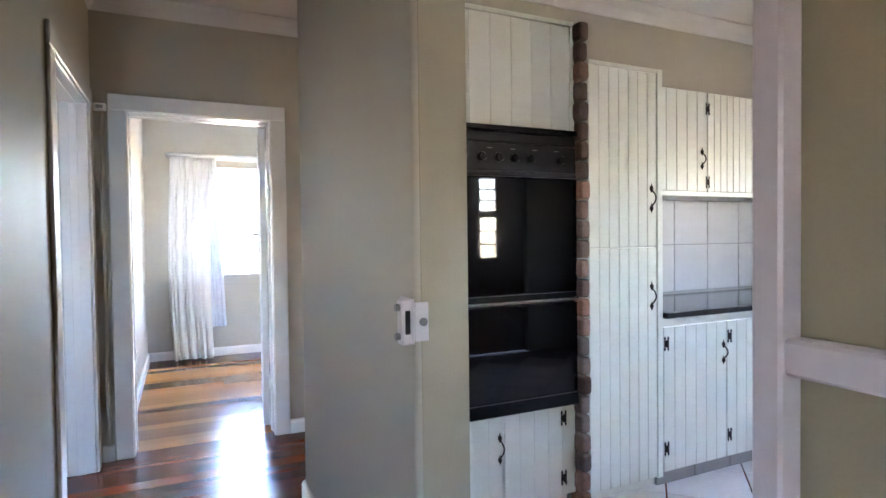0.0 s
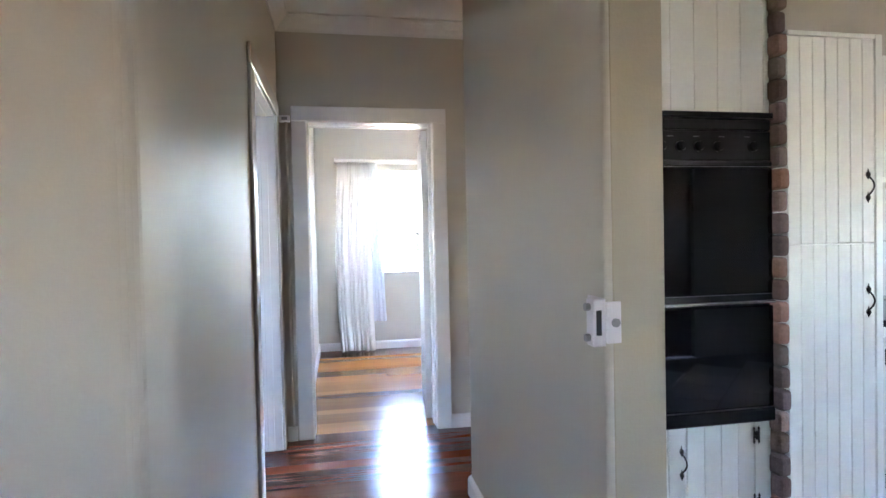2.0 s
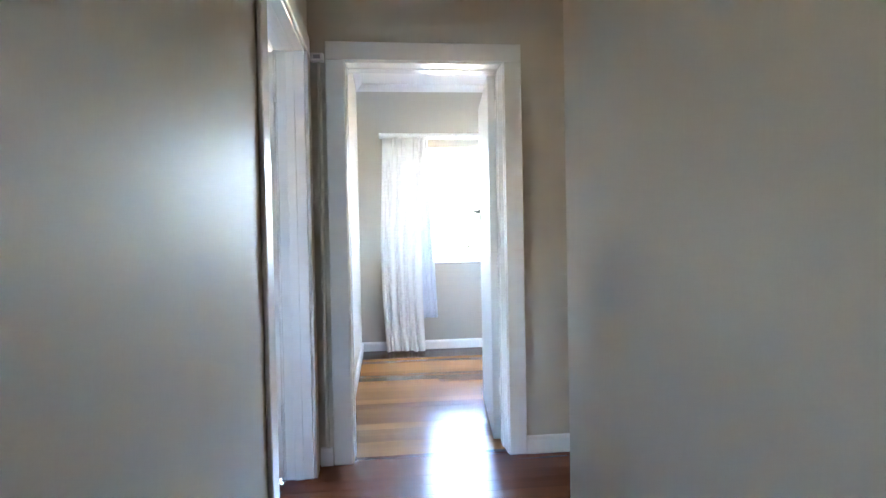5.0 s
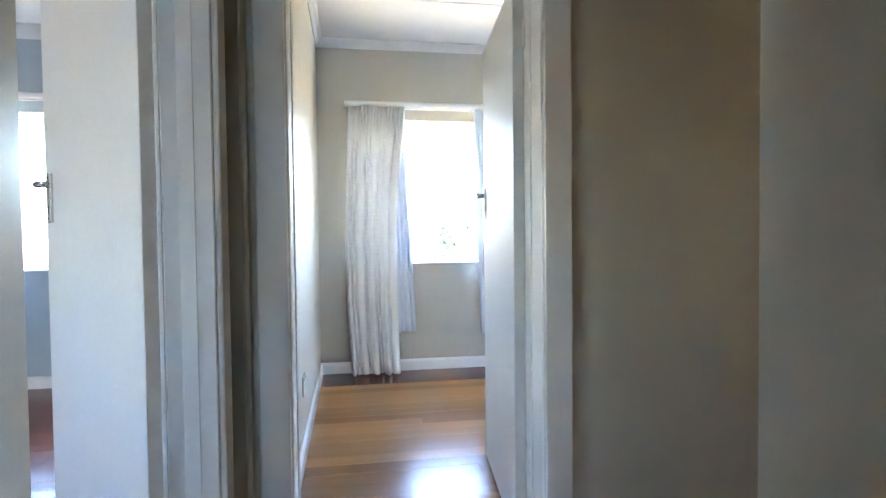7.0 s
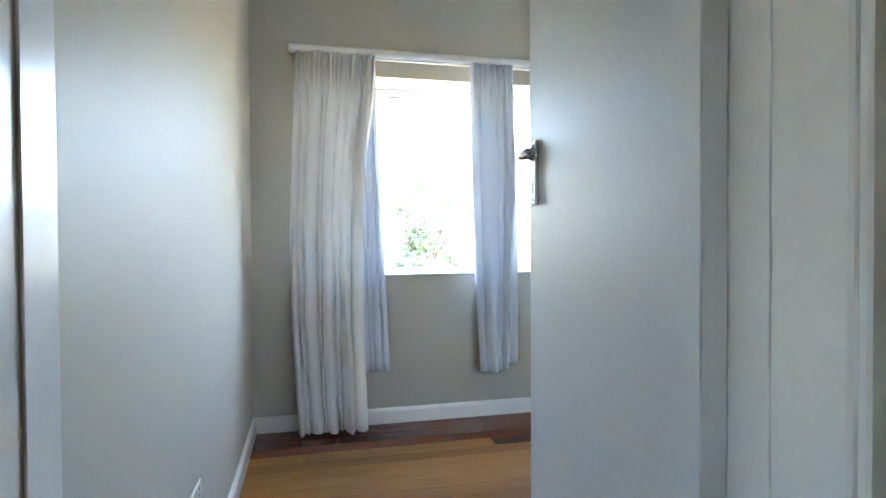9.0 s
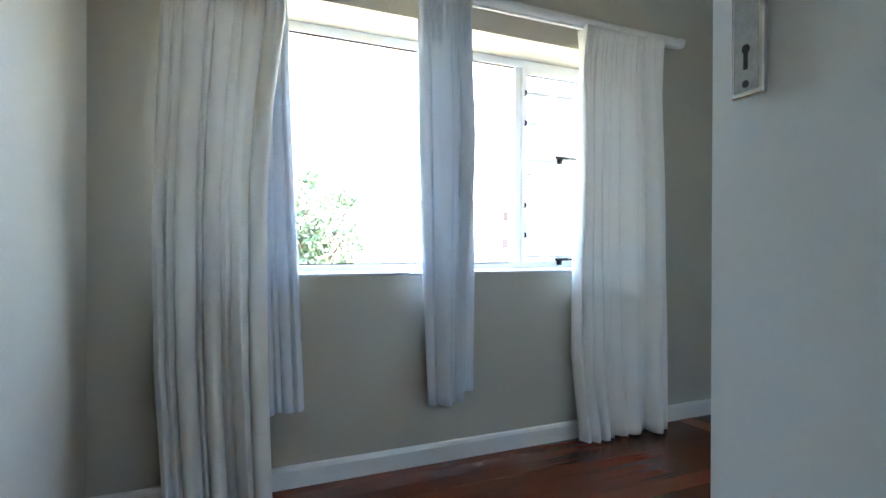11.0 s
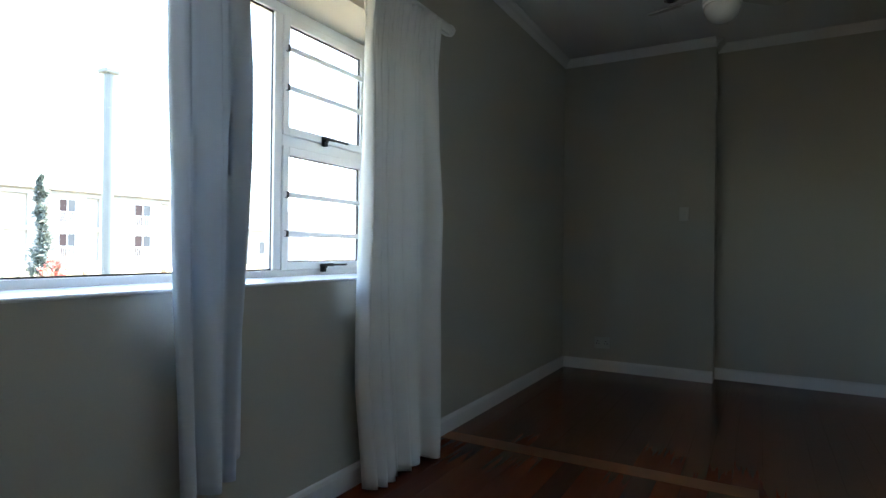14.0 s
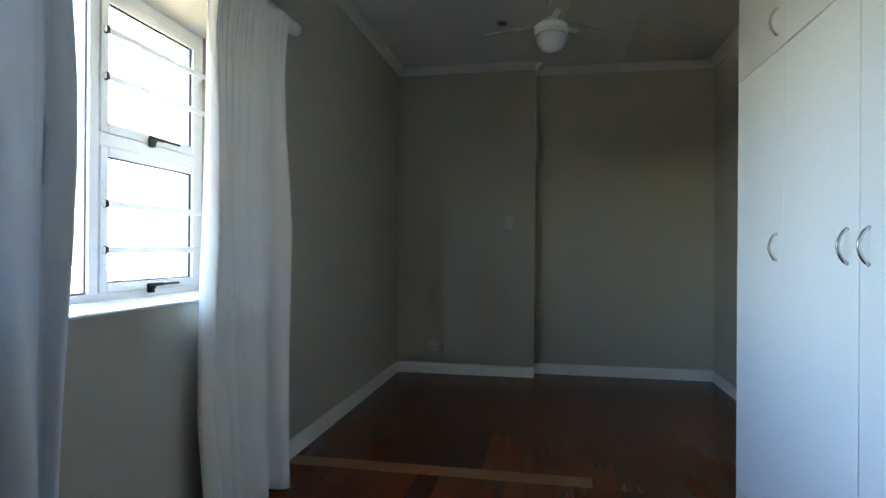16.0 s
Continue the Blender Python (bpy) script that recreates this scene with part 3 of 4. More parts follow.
def curtain_rail(x0, x1, label):
    top = thing("curtain_rail", label, "curtain rail")
    z, y = 2.176, WW - 0.085
    part("pole", rod(bmesh.new(), (x0, y, z), (x1, y, z), 0.026, sides=24), PLAST, top, smooth=False)
    for x, s in ((x0, -1), (x1, 1)):
        part("end_cap", rod(bmesh.new(), (x, y, z), (x + s * 0.022, y, z), 0.031, 0.028, 24), PLAST, top)
    part("track", boxed(x0 + 0.01, x1 - 0.01, y - 0.008, y + 0.012, z - 0.036, z - 0.024, bevel=0.002), PLAST, top, "white curtain track")
    for x in (x0 + 0.12, (x0 + x1) / 2, x1 - 0.12):
        part("bracket", boxed(x - 0.015, x + 0.015, y, WW - 0.001, z - 0.015, z + 0.015, bevel=0.003), PLAST, top)
    return top


curtain_rail(-0.237, 2.4, "white curtain pole with end caps above the bedroom window")
TOP = 2.156
c = thing("curtain", "long off-white pleated curtain with a pale lining", "curtain", "bedroom curtains")
curtain("drape", [(2.15, -0.227), (1.78, -0.238), (1.1, -0.262), (0.56, -0.255), (0.02, -0.222)],
        [(2.15, 0.225), (1.93, 0.212), (1.59, 0.168), (1.2, 0.145), (0.56, 0.145), (0.01, 0.162)], WW - 0.075, 0.012, TOP, 8, 0.09, CLOTH, "", 3, c)
curtain("lining", [(2.15, 0.07), (0.33, 0.12)], [(2.15, 0.225), (1.6, 0.245), (1.1, 0.268), (0.33, 0.302)],
        WW - 0.03, 0.33, 2.14, 4, 0.03, LINING, "pale blue-grey lining", 5, c)
c = thing("curtain", "narrow pale lining curtain hanging mid-window", "curtain", "bedroom curtains")
curtain("drape", [(2.15, 0.795), (1.5, 0.805), (0.87, 0.822), (0.3, 0.85)], [(2.15, 1.06), (1.55, 1.078), (0.87, 1.06), (0.3, 1.03)],
        WW - 0.078, 0.3, TOP, 4, 0.065, LINING, "pale blue-grey lining cloth", 8, c)
curtain("lining", [(2.15, 0.98), (0.3, 1.0)], [(2.15, 1.075), (1.6, 1.1), (0.9, 1.118), (0.3, 1.115)],
        WW - 0.02, 0.325, 2.14, 2, 0.014, LINING, "", 11, c)
c = thing("curtain", "long off-white pleated curtain reaching the floor", "curtain", "bedroom curtains")
curtain("drape", [(2.13, 1.712), (1.6, 1.70), (0.98, 1.668), (0.45, 1.665), (0.03, 1.715)], [(2.13, 2.255), (1.4, 2.29), (0.85, 2.298), (0.02, 2.31)],
        WW - 0.07, 0.012, TOP, 9, 0.095, CLOTH, "", 14, c)
curtain_rail(-3.5, -1.0, "white curtain pole above the side room window")
c = thing("curtain", "long pale curtain in the side room", "curtain", "side room curtains")
curtain("drape", [(2.15, -3.3), (0.26, -3.3)], [(2.15, -2.68), (0.26, -2.68)], WW - 0.07, 0.26, TOP, 9, 0.045, LINING, "", 21, c)


# ---- wardrobe ----
WDY, WDX0, WDX1 = 0.71, 0.62, 2.47


def wardrobe():
    top = thing("wardrobe", "white fitted wardrobe with tall doors and chrome bow handles", "wardrobe")
    bm = bmesh.new()
    box(bm, WDX0, WDX1, DW + 0.002, WDY - 0.02, 0.06, H - 0.002)
    box(bm, WDX0 + 0.01, WDX1 - 0.03, DW + 0.002, WDY - 0.05, 0.0, 0.06)
    part("body", bm, WARD, top)
    part("side_panel", boxed(WDX1, WDX1 + 0.016, DW + 0.002, WDY - 0.001, 0.0, H - 0.002, bevel=0.001), WARD, top)
    xs = [WDX1 + 0.014, 1.99, 1.497, 1.0, WDX0]
    for k, (b, a) in enumerate(zip(xs, xs[1:])):
        for z0, z1, hz in ((0.065, 1.827, 1.109), (1.831, H - 0.02, 1.93)):
            d = part("door", boxed(a + (0.0025 if k == 1 else 0.0007), b - (0.0025 if k == 2 else 0.0007), WDY - 0.018, WDY, z0, z1, bevel=0.0012), WARD, top)
            hx = a + 0.058 if k in (0, 1, 3) else b - 0.05
            hb = bmesh.new()
            pts = [(hx, WDY + 0.026 * math.sin(math.pi * i / 10) ** 0.7 + 0.001, hz - 0.05 + 0.01 * i) for i in range(11)]
            sweep(hb, pts, 0.0055, 8)
            part("handle", hb, CHROME, d, "chrome bow handle", smooth=True)
    return top


wardrobe()


# ---- ceiling fan, downlight, switches, sockets ----
def ceiling_fan(x, y):
    top = thing("ceiling_fan", "white ceiling fan with an opal globe light", "ceiling fan")
    part("canopy", lathe(bmesh.new(), [(0.02, -0.07), (0.05, -0.06), (0.062, -0.02), (0.062, 0)], (x, y, H - 0.001)), PLAST, top, smooth=True)
    part("stem", rod(bmesh.new(), (x, y, 2.475), (x, y, H - 0.06), 0.012), PLAST, top)
    motor = part("motor", lathe(bmesh.new(), [(0.09, -0.03), (0.1, -0.028), (0.1, -0.012), (0.095, -0.009), (0.095, -0.005), (0.101, -0.002), (0.099, 0.02), (0.07, 0.045), (0.02, 0.06)], (x, y, 2.405)), PLAST, top, smooth=True)
    part("globe", lathe(bmesh.new(), [(0.02, -0.088), (0.05, -0.08), (0.077, -0.057), (0.092, -0.025), (0.095, 0.0), (0.09, 0.008), (0.06, 0.012)], (x, y, 2.367)), OPAL, top, "opal glass globe", smooth=True)
    part("chain", rod(bmesh.new(), (x + 0.1, y - 0.02, 2.3), (x + 0.1, y - 0.02, 2.44), 0.0015, sides=6), SCREW, top)
    for a in (191, 311, 71):
        m = Matrix.Translation((x, y, 2.445)) @ Matrix.Rotation(radians(a), 4, "Z") @ Matrix.Rotation(radians(-17), 4, "X")
        bb = bmesh.new()
        vs = [(0.09, -0.035), (0.17, -0.048), (0.34, -0.055), (0.41, -0.045), (0.43, 0), (0.41, 0.045), (0.34, 0.055), (0.17, 0.048), (0.09, 0.035)]
        f = bb.faces.new([bb.verts.new((p, q, 0)) for p, q in vs])
        ex = bmesh.ops.extrude_face_region(bb, geom=[f])
        bmesh.ops.translate(bb, verts=[v for v in ex["geom"] if isinstance(v, bmesh.types.BMVert)], vec=(0, 0, 0.008))
        bb.transform(m)
        bl = part("blade", bb, BLADE, top)
        ib = boxed(0.08, 0.22, -0.018, 0.018, -0.004, 0.0)
        ib.transform(m)
        part("blade_iron", ib, PLAST, bl)
    return top


ceiling_fan(3.23, 1.52)


def downlight(x, y):
    top = thing("downlight", "small recessed downlight with a metal ring", "downlight")
    part("ring", lathe(bmesh.new(), [(0.045, 0.0), (0.045, -0.006), (0.036, -0.008), (0.03, -0.003)], (x, y, H - 0.001), 20), CHROME, top)
    part("lens", rod(bmesh.new(), (x, y, H - 0.006), (x, y, H - 0.0095), 0.024), SEAL, top)


downlight(3.8, 1.86)


def wall_plate(name, label, cat, p, n, w, h, kind):
    """Switch or socket plate at p on a wall whose normal is n (+x or -x)."""
    top = thing(name, label, cat)
    x, y, z = p
    pl = part("plate", boxed(x, x + n * 0.009, y - w / 2, y + w / 2, z - h / 2, z + h / 2, bevel=0.003), SWITCH, top)
    if kind == "switch":
        part("rocker", boxed(x + n * 0.009, x + n * 0.014, y - 0.008, y + 0.008, z - 0.016, z + 0.016, bevel=0.002), SWITCH, pl)
    else:
        for s in (-0.034, 0.034):
            hb = bmesh.new()
            for dy, dz in ((-0.011, -0.008), (0.011, -0.008), (0, 0.012)):
                rod(hb, (x + n * 0.0085, y + s + dy, z + dz), (x + n * 0.0095, y + s + dy, z + dz), 0.0042, sides=10)
            part("socket_holes", hb, SEAL, pl)
            part("rocker", boxed(x + n * 0.009, x + n * 0.013, y + s - 0.006, y + s + 0.006, z + 0.026, z + 0.04, bevel=0.002), SWITCH, pl)


wall_plate("wall_socket", "white double wall socket low on the pier", "socket", (BP, 2.5, 0.24), -1, 0.13, 0.1, "socket")
wall_plate("light_switch", "white light switch on the pier", "switch", (BP, 1.86, 1.33), -1, 0.075, 0.115, "switch")
wall_plate("wall_socket", "white wall socket above the skirting board", "socket", (BL, 1.18, 0.36), 1, 0.13, 0.1, "socket")

t = thing("door_sensor", "small white alarm contact beside the door frame", "sensor")
part("body", boxed(-0.575, -0.51, DY - 0.04, DY - 0.001, 2.035, 2.075, bevel=0.004), PLAST, t)
part("lens", boxed(-0.56, -0.525, DY - 0.043, DY - 0.04, 2.045, 2.065, bevel=0.001), SCREW, t)
t = thing("conduit", "painted cable conduit running down beside the frame", "conduit")
part("tube", rod(bmesh.new(), (-0.535, DY - 0.011, 0.092), (-0.535, DY - 0.011, 2.035), 0.01, sides=10), WALL, t)


# ---- gate and keep at the kitchen doorway ----
def gate():
    top = thing("security_gate", "white painted steel security gate swung open against the wall", "gate")
    x0, x1 = 0.487, 0.527
    y1, y0 = -3.366, -4.25
    part("stile", boxed(x0, x1, y1 - 0.038, y1, 0.05, 2.06, bevel=0.004), GATE, top)
    part("stile", boxed(x0, x1, y0, y0 + 0.042, 0.05, 2.06, bevel=0.004), GATE, top)
    for z in (0.05, 1.128, 2.018):
        part("rail", boxed(x0 + 0.002, x1 - 0.002, y0 + 0.042, y1 - 0.038, z, z + 0.042, bevel=0.004), GATE, top)
    for z in (0.6, 1.56):
        part("hinge", rod(bmesh.new(), (x1 + 0.002, y0 - 0.01, z), (x1 + 0.002, y0 - 0.01, z + 0.08), 0.012), GATE, top)
    part("foot", boxed(x0 + 0.005, x1 - 0.005, y0 + 0.005, y0 + 0.035, 0.0, 0.05), GATE, top)


gate()
t = thing("lock_keep", "white painted steel lock keep bolted round the wall corner", "lock keep")
zc = 1.075
bm = bmesh.new()
box(bm, HR - 0.006, HR, -2.5, -2.41, zc - 0.058, zc + 0.058, bevel=0.002)
box(bm, HR - 0.034, HR - 0.006, -2.502, -2.462, zc - 0.058, zc + 0.058, bevel=0.004)
part("plate", bm, LILAC, t)
part("slot", boxed(HR - 0.026, HR - 0.013, -2.5035, -2.5, zc - 0.03, zc + 0.03), SEAL, t)
part("flange", boxed(HR - 0.002, HR + 0.036, -2.508, -2.5005, zc - 0.05, zc + 0.05, bevel=0.0035, seg=2), LILAC, t)
part("bolt_head", rod(bmesh.new(), (HR + 0.02, -2.508, zc), (HR + 0.02, -2.514, zc), 0.0105, sides=12), SCREW, t)
for z in (zc - 0.037, zc + 0.037):
    part("bolt_head", rod(bmesh.new(), (HR - 0.034, -2.482, z), (HR - 0.046, -2.482, z), 0.0095, sides=6), SCREW, t, "zinc bolt")


# ---- kitchen ----
FY = -1.75         # front of the tall units


def iron_handle(par, x, y, z, h=0.1):
    hb = bmesh.new()
    pts = [(x, y - 0.018 * math.sin(math.pi * i / 8) ** 0.8 - 0.004, z - h * 0.36 + h * 0.09 * i) for i in range(9)]
    pts = [(a + 0.012 * math.sin(math.pi * i / 8), b, c) for i, (a, b, c) in enumerate(pts)]
    sweep(hb, pts, 0.0036, 8)
    for s in (-1, 1):
        b = z + s * h * 0.42
        lathe(hb, [(0.001, -0.023), (0.004, -0.014), (0.0095, -0.004), (0.0085, 0.005), (0.003, 0.012), (0.001, 0.023)], (x, y - 0.005, b), 8)
    part("handle", hb, IRON, par, "black wrought iron handle")


def iron_hinge(par, x, y, z):
    hb = bmesh.new()
    for s in (-1, 1):
        q = x + s * 0.011
        box(hb, q - 0.004, q + 0.004, y - 0.004, y, z - 0.026, z + 0.026, bevel=0.001)
        for e in (-1, 1):
            rod(hb, (q, y - 0.002, z + e * 0.025), (q, y - 0.002, z + e * 0.037), 0.006, 0.0008, 6)
    box(hb, x - 0.008, x + 0.008, y - 0.0035, y, z - 0.014, z + 0.014, bevel=0.001)
    rod(hb, (x, y - 0.005, z - 0.018), (x, y - 0.005, z + 0.018), 0.0045, sides=8)
    part("hinge", hb, IRON, par, "black iron surface hinge")


def board_door(par, name, x0, x1, y, z0, z1, n, rim=0.0):
    """Door of upright tongue-and-groove boards; each board is a piece."""
    d = part(name, boxed(x0, x1, y + 0.01, y + 0.022, z0, z1), CAB, par)
    if rim:
        rb = bmesh.new()
        box(rb, x0, x1, y - 0.006, y + 0.01, z1 - rim, z1, bevel=0.002)
        box(rb, x0, x0 + rim, y - 0.006, y + 0.01, z0, z1 - rim, bevel=0.002)
        box(rb, x1 - rim, x1, y - 0.006, y + 0.01, z0, z1 - rim, bevel=0.002)
        part("rim", rb, CAB, d)
        x0, x1, z1 = x0 + rim, x1 - rim, z1 - rim
    w = (x1 - x0) / n
    me = None
    for i in range(n):
        if me is None:
            b0 = boxed(0.00005, w - 0.00005, 0, 0.0098, 0, z1 - z0, bevel=0.0026)
            ob = part("board", b0, CAB, d)
            me = ob.data
        else:
            ob = new("board", me)
            ob.parent = d
        ob.location = (x0 + i * w, y, z0)
    return d


def oven_tower():
    x0, x1 = 0.75, 1.53
    top = thing("oven_housing", "tall white boarded oven housing with iron fittings", "cabinet")
    y = FY + 0.05
    bm = bmesh.new()
    box(bm, x0, x1, y + 0.024, KY - 0.002, KZ + 0.07, 2.27)
    box(bm, x0, x1, y + 0.07, KY - 0.002, KZ, KZ + 0.07)
    part("body", bm, CAB, top)
    board_door(top, "top_panel", x0, x1, y, 1.765, 2.27, 7, 0.022)
    m = 1.14
    d = board_door(top, "door", x0, m - 0.003, y, KZ + 0.075, 0.50, 5)
    iron_handle(d, m - 0.025, y, 0.355, 0.115)
    d = board_door(top, "door", m + 0.003, x1, y, KZ + 0.075, 0.50, 5)
    for z in (0.44, 0.16):
        iron_hinge(d, x1 - 0.07, y, z)


oven_tower()


def oven():
    x0, x1, y = 0.78, 1.528, FY + 0.04
    top = thing("oven", "black built-in double oven with glass doors", "oven")
    part("body", boxed(x0, x1, y + 0.006, y + 0.034, 0.512, 1.76), BLACKP, top)
    part("top_trim", boxed(x0, x1, y - 0.022, y + 0.006, 1.742, 1.765, bevel=0.004), BLACKP, top)
    part("upper_trim", boxed(x0, x1, y - 0.006, y + 0.006, 1.695, 1.738, bevel=0.004), BLACKP, top)
    pan = part("control_panel", boxed(x0, x1, y - 0.006, y + 0.006, 1.572, 1.69, bevel=0.003), BLACKP, top)
    for x in (0.85, 0.94, 1.03, 1.115, 1.195, 1.28, 1.44):
        kn = lathe(bmesh.new(), [(0.021, 0), (0.021, 0.012), (0.016, 0.02)], (0, 0, 0), 16)
        box(kn, -0.004, 0.004, -0.016, 0.016, 0.02, 0.026)
        kn.transform(Matrix.Translation((x, y - 0.006, 1.628)) @ Matrix.Rotation(radians(90), 4, "X"))
        part("knob", kn, BLACKP, pan)
    for i in range(6):
        part("printed_mark", boxed(0.83 + i * 0.115, 0.855 + i * 0.115, y - 0.0068, y - 0.006, 1.667, 1.669), SCREW, pan)
    part("gap_trim", boxed(x0, x1, y - 0.014, y + 0.006, 1.548, 1.568, bevel=0.004), BLACKP, top)
    part("upper_door", boxed(x0, x1, y - 0.014, y + 0.006, 1.03, 1.544, bevel=0.004), BLACKG, top, "black glass oven door")
    part("window", boxed(x0 + 0.13, x1 - 0.11, y - 0.0155, y - 0.014, 1.12, 1.47), BLACKG, top)
    part("grip", boxed(x0, x1, y - 0.03, y + 0.006, 0.990, 1.002, bevel=0.004), CHROME, top, "thin bright trim between the doors")
    part("grip_backing", boxed(x0, x1, y - 0.012, y + 0.006, 1.005, 1.028), BLACKP, top)
    part("lower_door", boxed(x0, x1, y - 0.014, y + 0.006, 0.565, 0.98, bevel=0.004), BLACKG, top, "black glass grill door")
    part("bottom_trim", boxed(x0, x1, y - 0.024, y + 0.006, 0.505, 0.56, bevel=0.006), BLACKP, top)


oven()


def tall_cupboard():
    x0, x1 = 1.575, 2.03
    top = thing("tall_cupboard", "tall white boarded broom cupboard with two doors", "cabinet")
    bm = bmesh.new()
    box(bm, x0, x1, FY + 0.024, KY - 0.002, KZ + 0.07, 2.095)
    box(bm, x0, x1, FY + 0.07, KY - 0.002, KZ, KZ + 0.07)
    part("body", bm, CAB, top)
    part("side_strip", boxed(x1 - 0.035, x1, FY - 0.004, FY + 0.024, KZ + 0.07, 2.095, bevel=0.002), CAB, top)
    part("top_strip", boxed(x0, x1 - 0.035, FY - 0.004, FY + 0.024, 2.075, 2.095, bevel=0.002), CAB, top)
    d = board_door(top, "door", x0, x1 - 0.037, FY, 1.228, 2.074, 7)
    iron_handle(d, x1 - 0.075, FY, 1.465, 0.115)
    d = board_door(top, "door", x0, x1 - 0.037, FY, KZ + 0.075, 1.224, 7)
    iron_handle(d, x1 - 0.075, FY, 0.985, 0.115)


tall_cupboard()


def base_unit(x0, x1):
    top = thing("base_cabinet", "white boarded base cabinet under the dark worktop", "cabinet", "kitchen base cabinets")
    bm = bmesh.new()
    box(bm, x0, x1, FY + 0.024, KY - 0.002, KZ + 0.1, 0.865)
    part("body", bm, CAB, top)
    part("top_rail", boxed(x0, x1, FY + 0.006, FY + 0.024, 0.825, 0.865), CAB, top)
    d = board_door(top, "door", x0 + 0.003, x1 - 0.003, FY, KZ + 0.09, 0.822, 6)
    iron_handle(d, x1 - 0.03, FY, 0.66, 0.1)
    for z in (0.74, 0.21):
        iron_hinge(d, x0 + 0.02, FY, z)


def wall_unit(x0, x1, first):
    y = -1.46
    top = thing("wall_cabinet", "white boarded wall cabinet above the worktop", "cabinet", "kitchen wall cabinets")
    part("body", boxed(x0, x1, y + 0.024, KY - 0.002, 1.505, 2.115), CAB, top)
    part("bottom_rail", boxed(x0, x1, y - 0.002, y + 0.024, 1.505, 1.532, bevel=0.002), CAB, top)
    d = board_door(top, "door", x0 + 0.003, x1 - 0.003, y, 1.534, 2.115, 8)
    if first:
        iron_handle(d, x1 - 0.05, y, 1.725, 0.1)
        iron_hinge(d, x1 - 0.0, y, 2.02)
        iron_hinge(d, x1 - 0.0, y, 1.59)
    else:
        iron_handle(d, x1 - 0.04, y, 1.72, 0.1)


for k in range(5):
    base_unit(2.035 + 0.455 * k, 2.035 + 0.455 * (k + 1))
for a, b, f in ((2.035, 2.694, True), (2.694, 3.135, False), (3.135, 3.6, False), (3.6, 4.2, False)):
    wall_unit(a, b, f)
t = thing("worktop", "dark polished stone worktop", "worktop")
part("slab", boxed(2.037, 4.2, FY - 0.025, KY - 0.012, 0.867, 0.897, bevel=0.004), STONE, t)
t = thing("plinth", "pale tiled plinth under the cabinets", "plinth")
for k in range(8):
    part("tile", boxed(2.04 + 0.27 * k + 0.002, 2.04 + 0.27 * (k + 1) - 0.002, FY + 0.05, FY + 0.07, KZ, KZ + 0.1, bevel=0.002), SGROUT, t)

# brick column between the tall units
col = thing("brick_column", "narrow column of weathered face bricks between cupboards", "column")
part("mortar", boxed(1.532, 1.572, FY + 0.075, KY - 0.002, KZ, 2.26), SGROUT, col, "grey mortar")
me = None
rng = random.Random(4)
z = KZ + 0.002
while z < 2.2:
    if me is None:
        bb = boxed(-0.028, 0.028, -0.05, 0.05, 0, 0.085, bevel=0.021, seg=3)
        ob = part("brick", bb, BRICK, col)
        me = ob.data
    else:
        ob = new("brick", me)
        ob.parent = col
    ob.location = (1.552 + rng.uniform(-0.003, 0.003), FY + 0.045 + rng.uniform(-0.008, 0.006), z)
    ob.rotation_euler = (rng.uniform(-0.02, 0.02), 0, rng.uniform(-0.03, 0.03))
    z += 0.0905

# back door of the kitchen, seen in the oven glass
t = thing("door_3", "dark red back door with a barred glass panel", "door", kind="structure")
bm = bmesh.new()
box(bm, 2.55, 2.79, -5.0, -4.96, KZ, 2.1)
box(bm, 2.99, 3.35, -5.0, -4.96, KZ, 2.1)
box(bm, 2.79, 2.99, -5.0, -4.96, KZ, 1.05)
box(bm, 2.79, 2.99, -5.0, -4.96, 1.9, 2.1)
box(bm, 2.79, 2.99, -5.0, -4.96, 1.48, 1.56)
part("leaf", bm, REDDOOR, t)
part("pane", boxed(2.79, 2.99, -4.982, -4.978, 1.05, 1.9), GLASS, t).visible_shadow = False
for z in (1.193, 1.337, 1.673, 1.787):
    part("glazing_bar", boxed(2.79, 2.99, -4.99, -4.965, z - 0.009, z + 0.009), REDDOOR, t)
struct("wall_kitchen_infill", boxed(0.69, 0.84, -5.05, -6.6, 0, H), WALL, "painted wall", "wall")


# ---- outside ----
struct("ground", boxed(-400, 400, -600, 600, -1.2, -0.62), LAWN, "dry grass and gravel ground outside", "ground")
struct("road", boxed(-200, 300, 20.0, 27.0, -0.7, -0.6), ASPHALT, "grey asphalt street", "road")


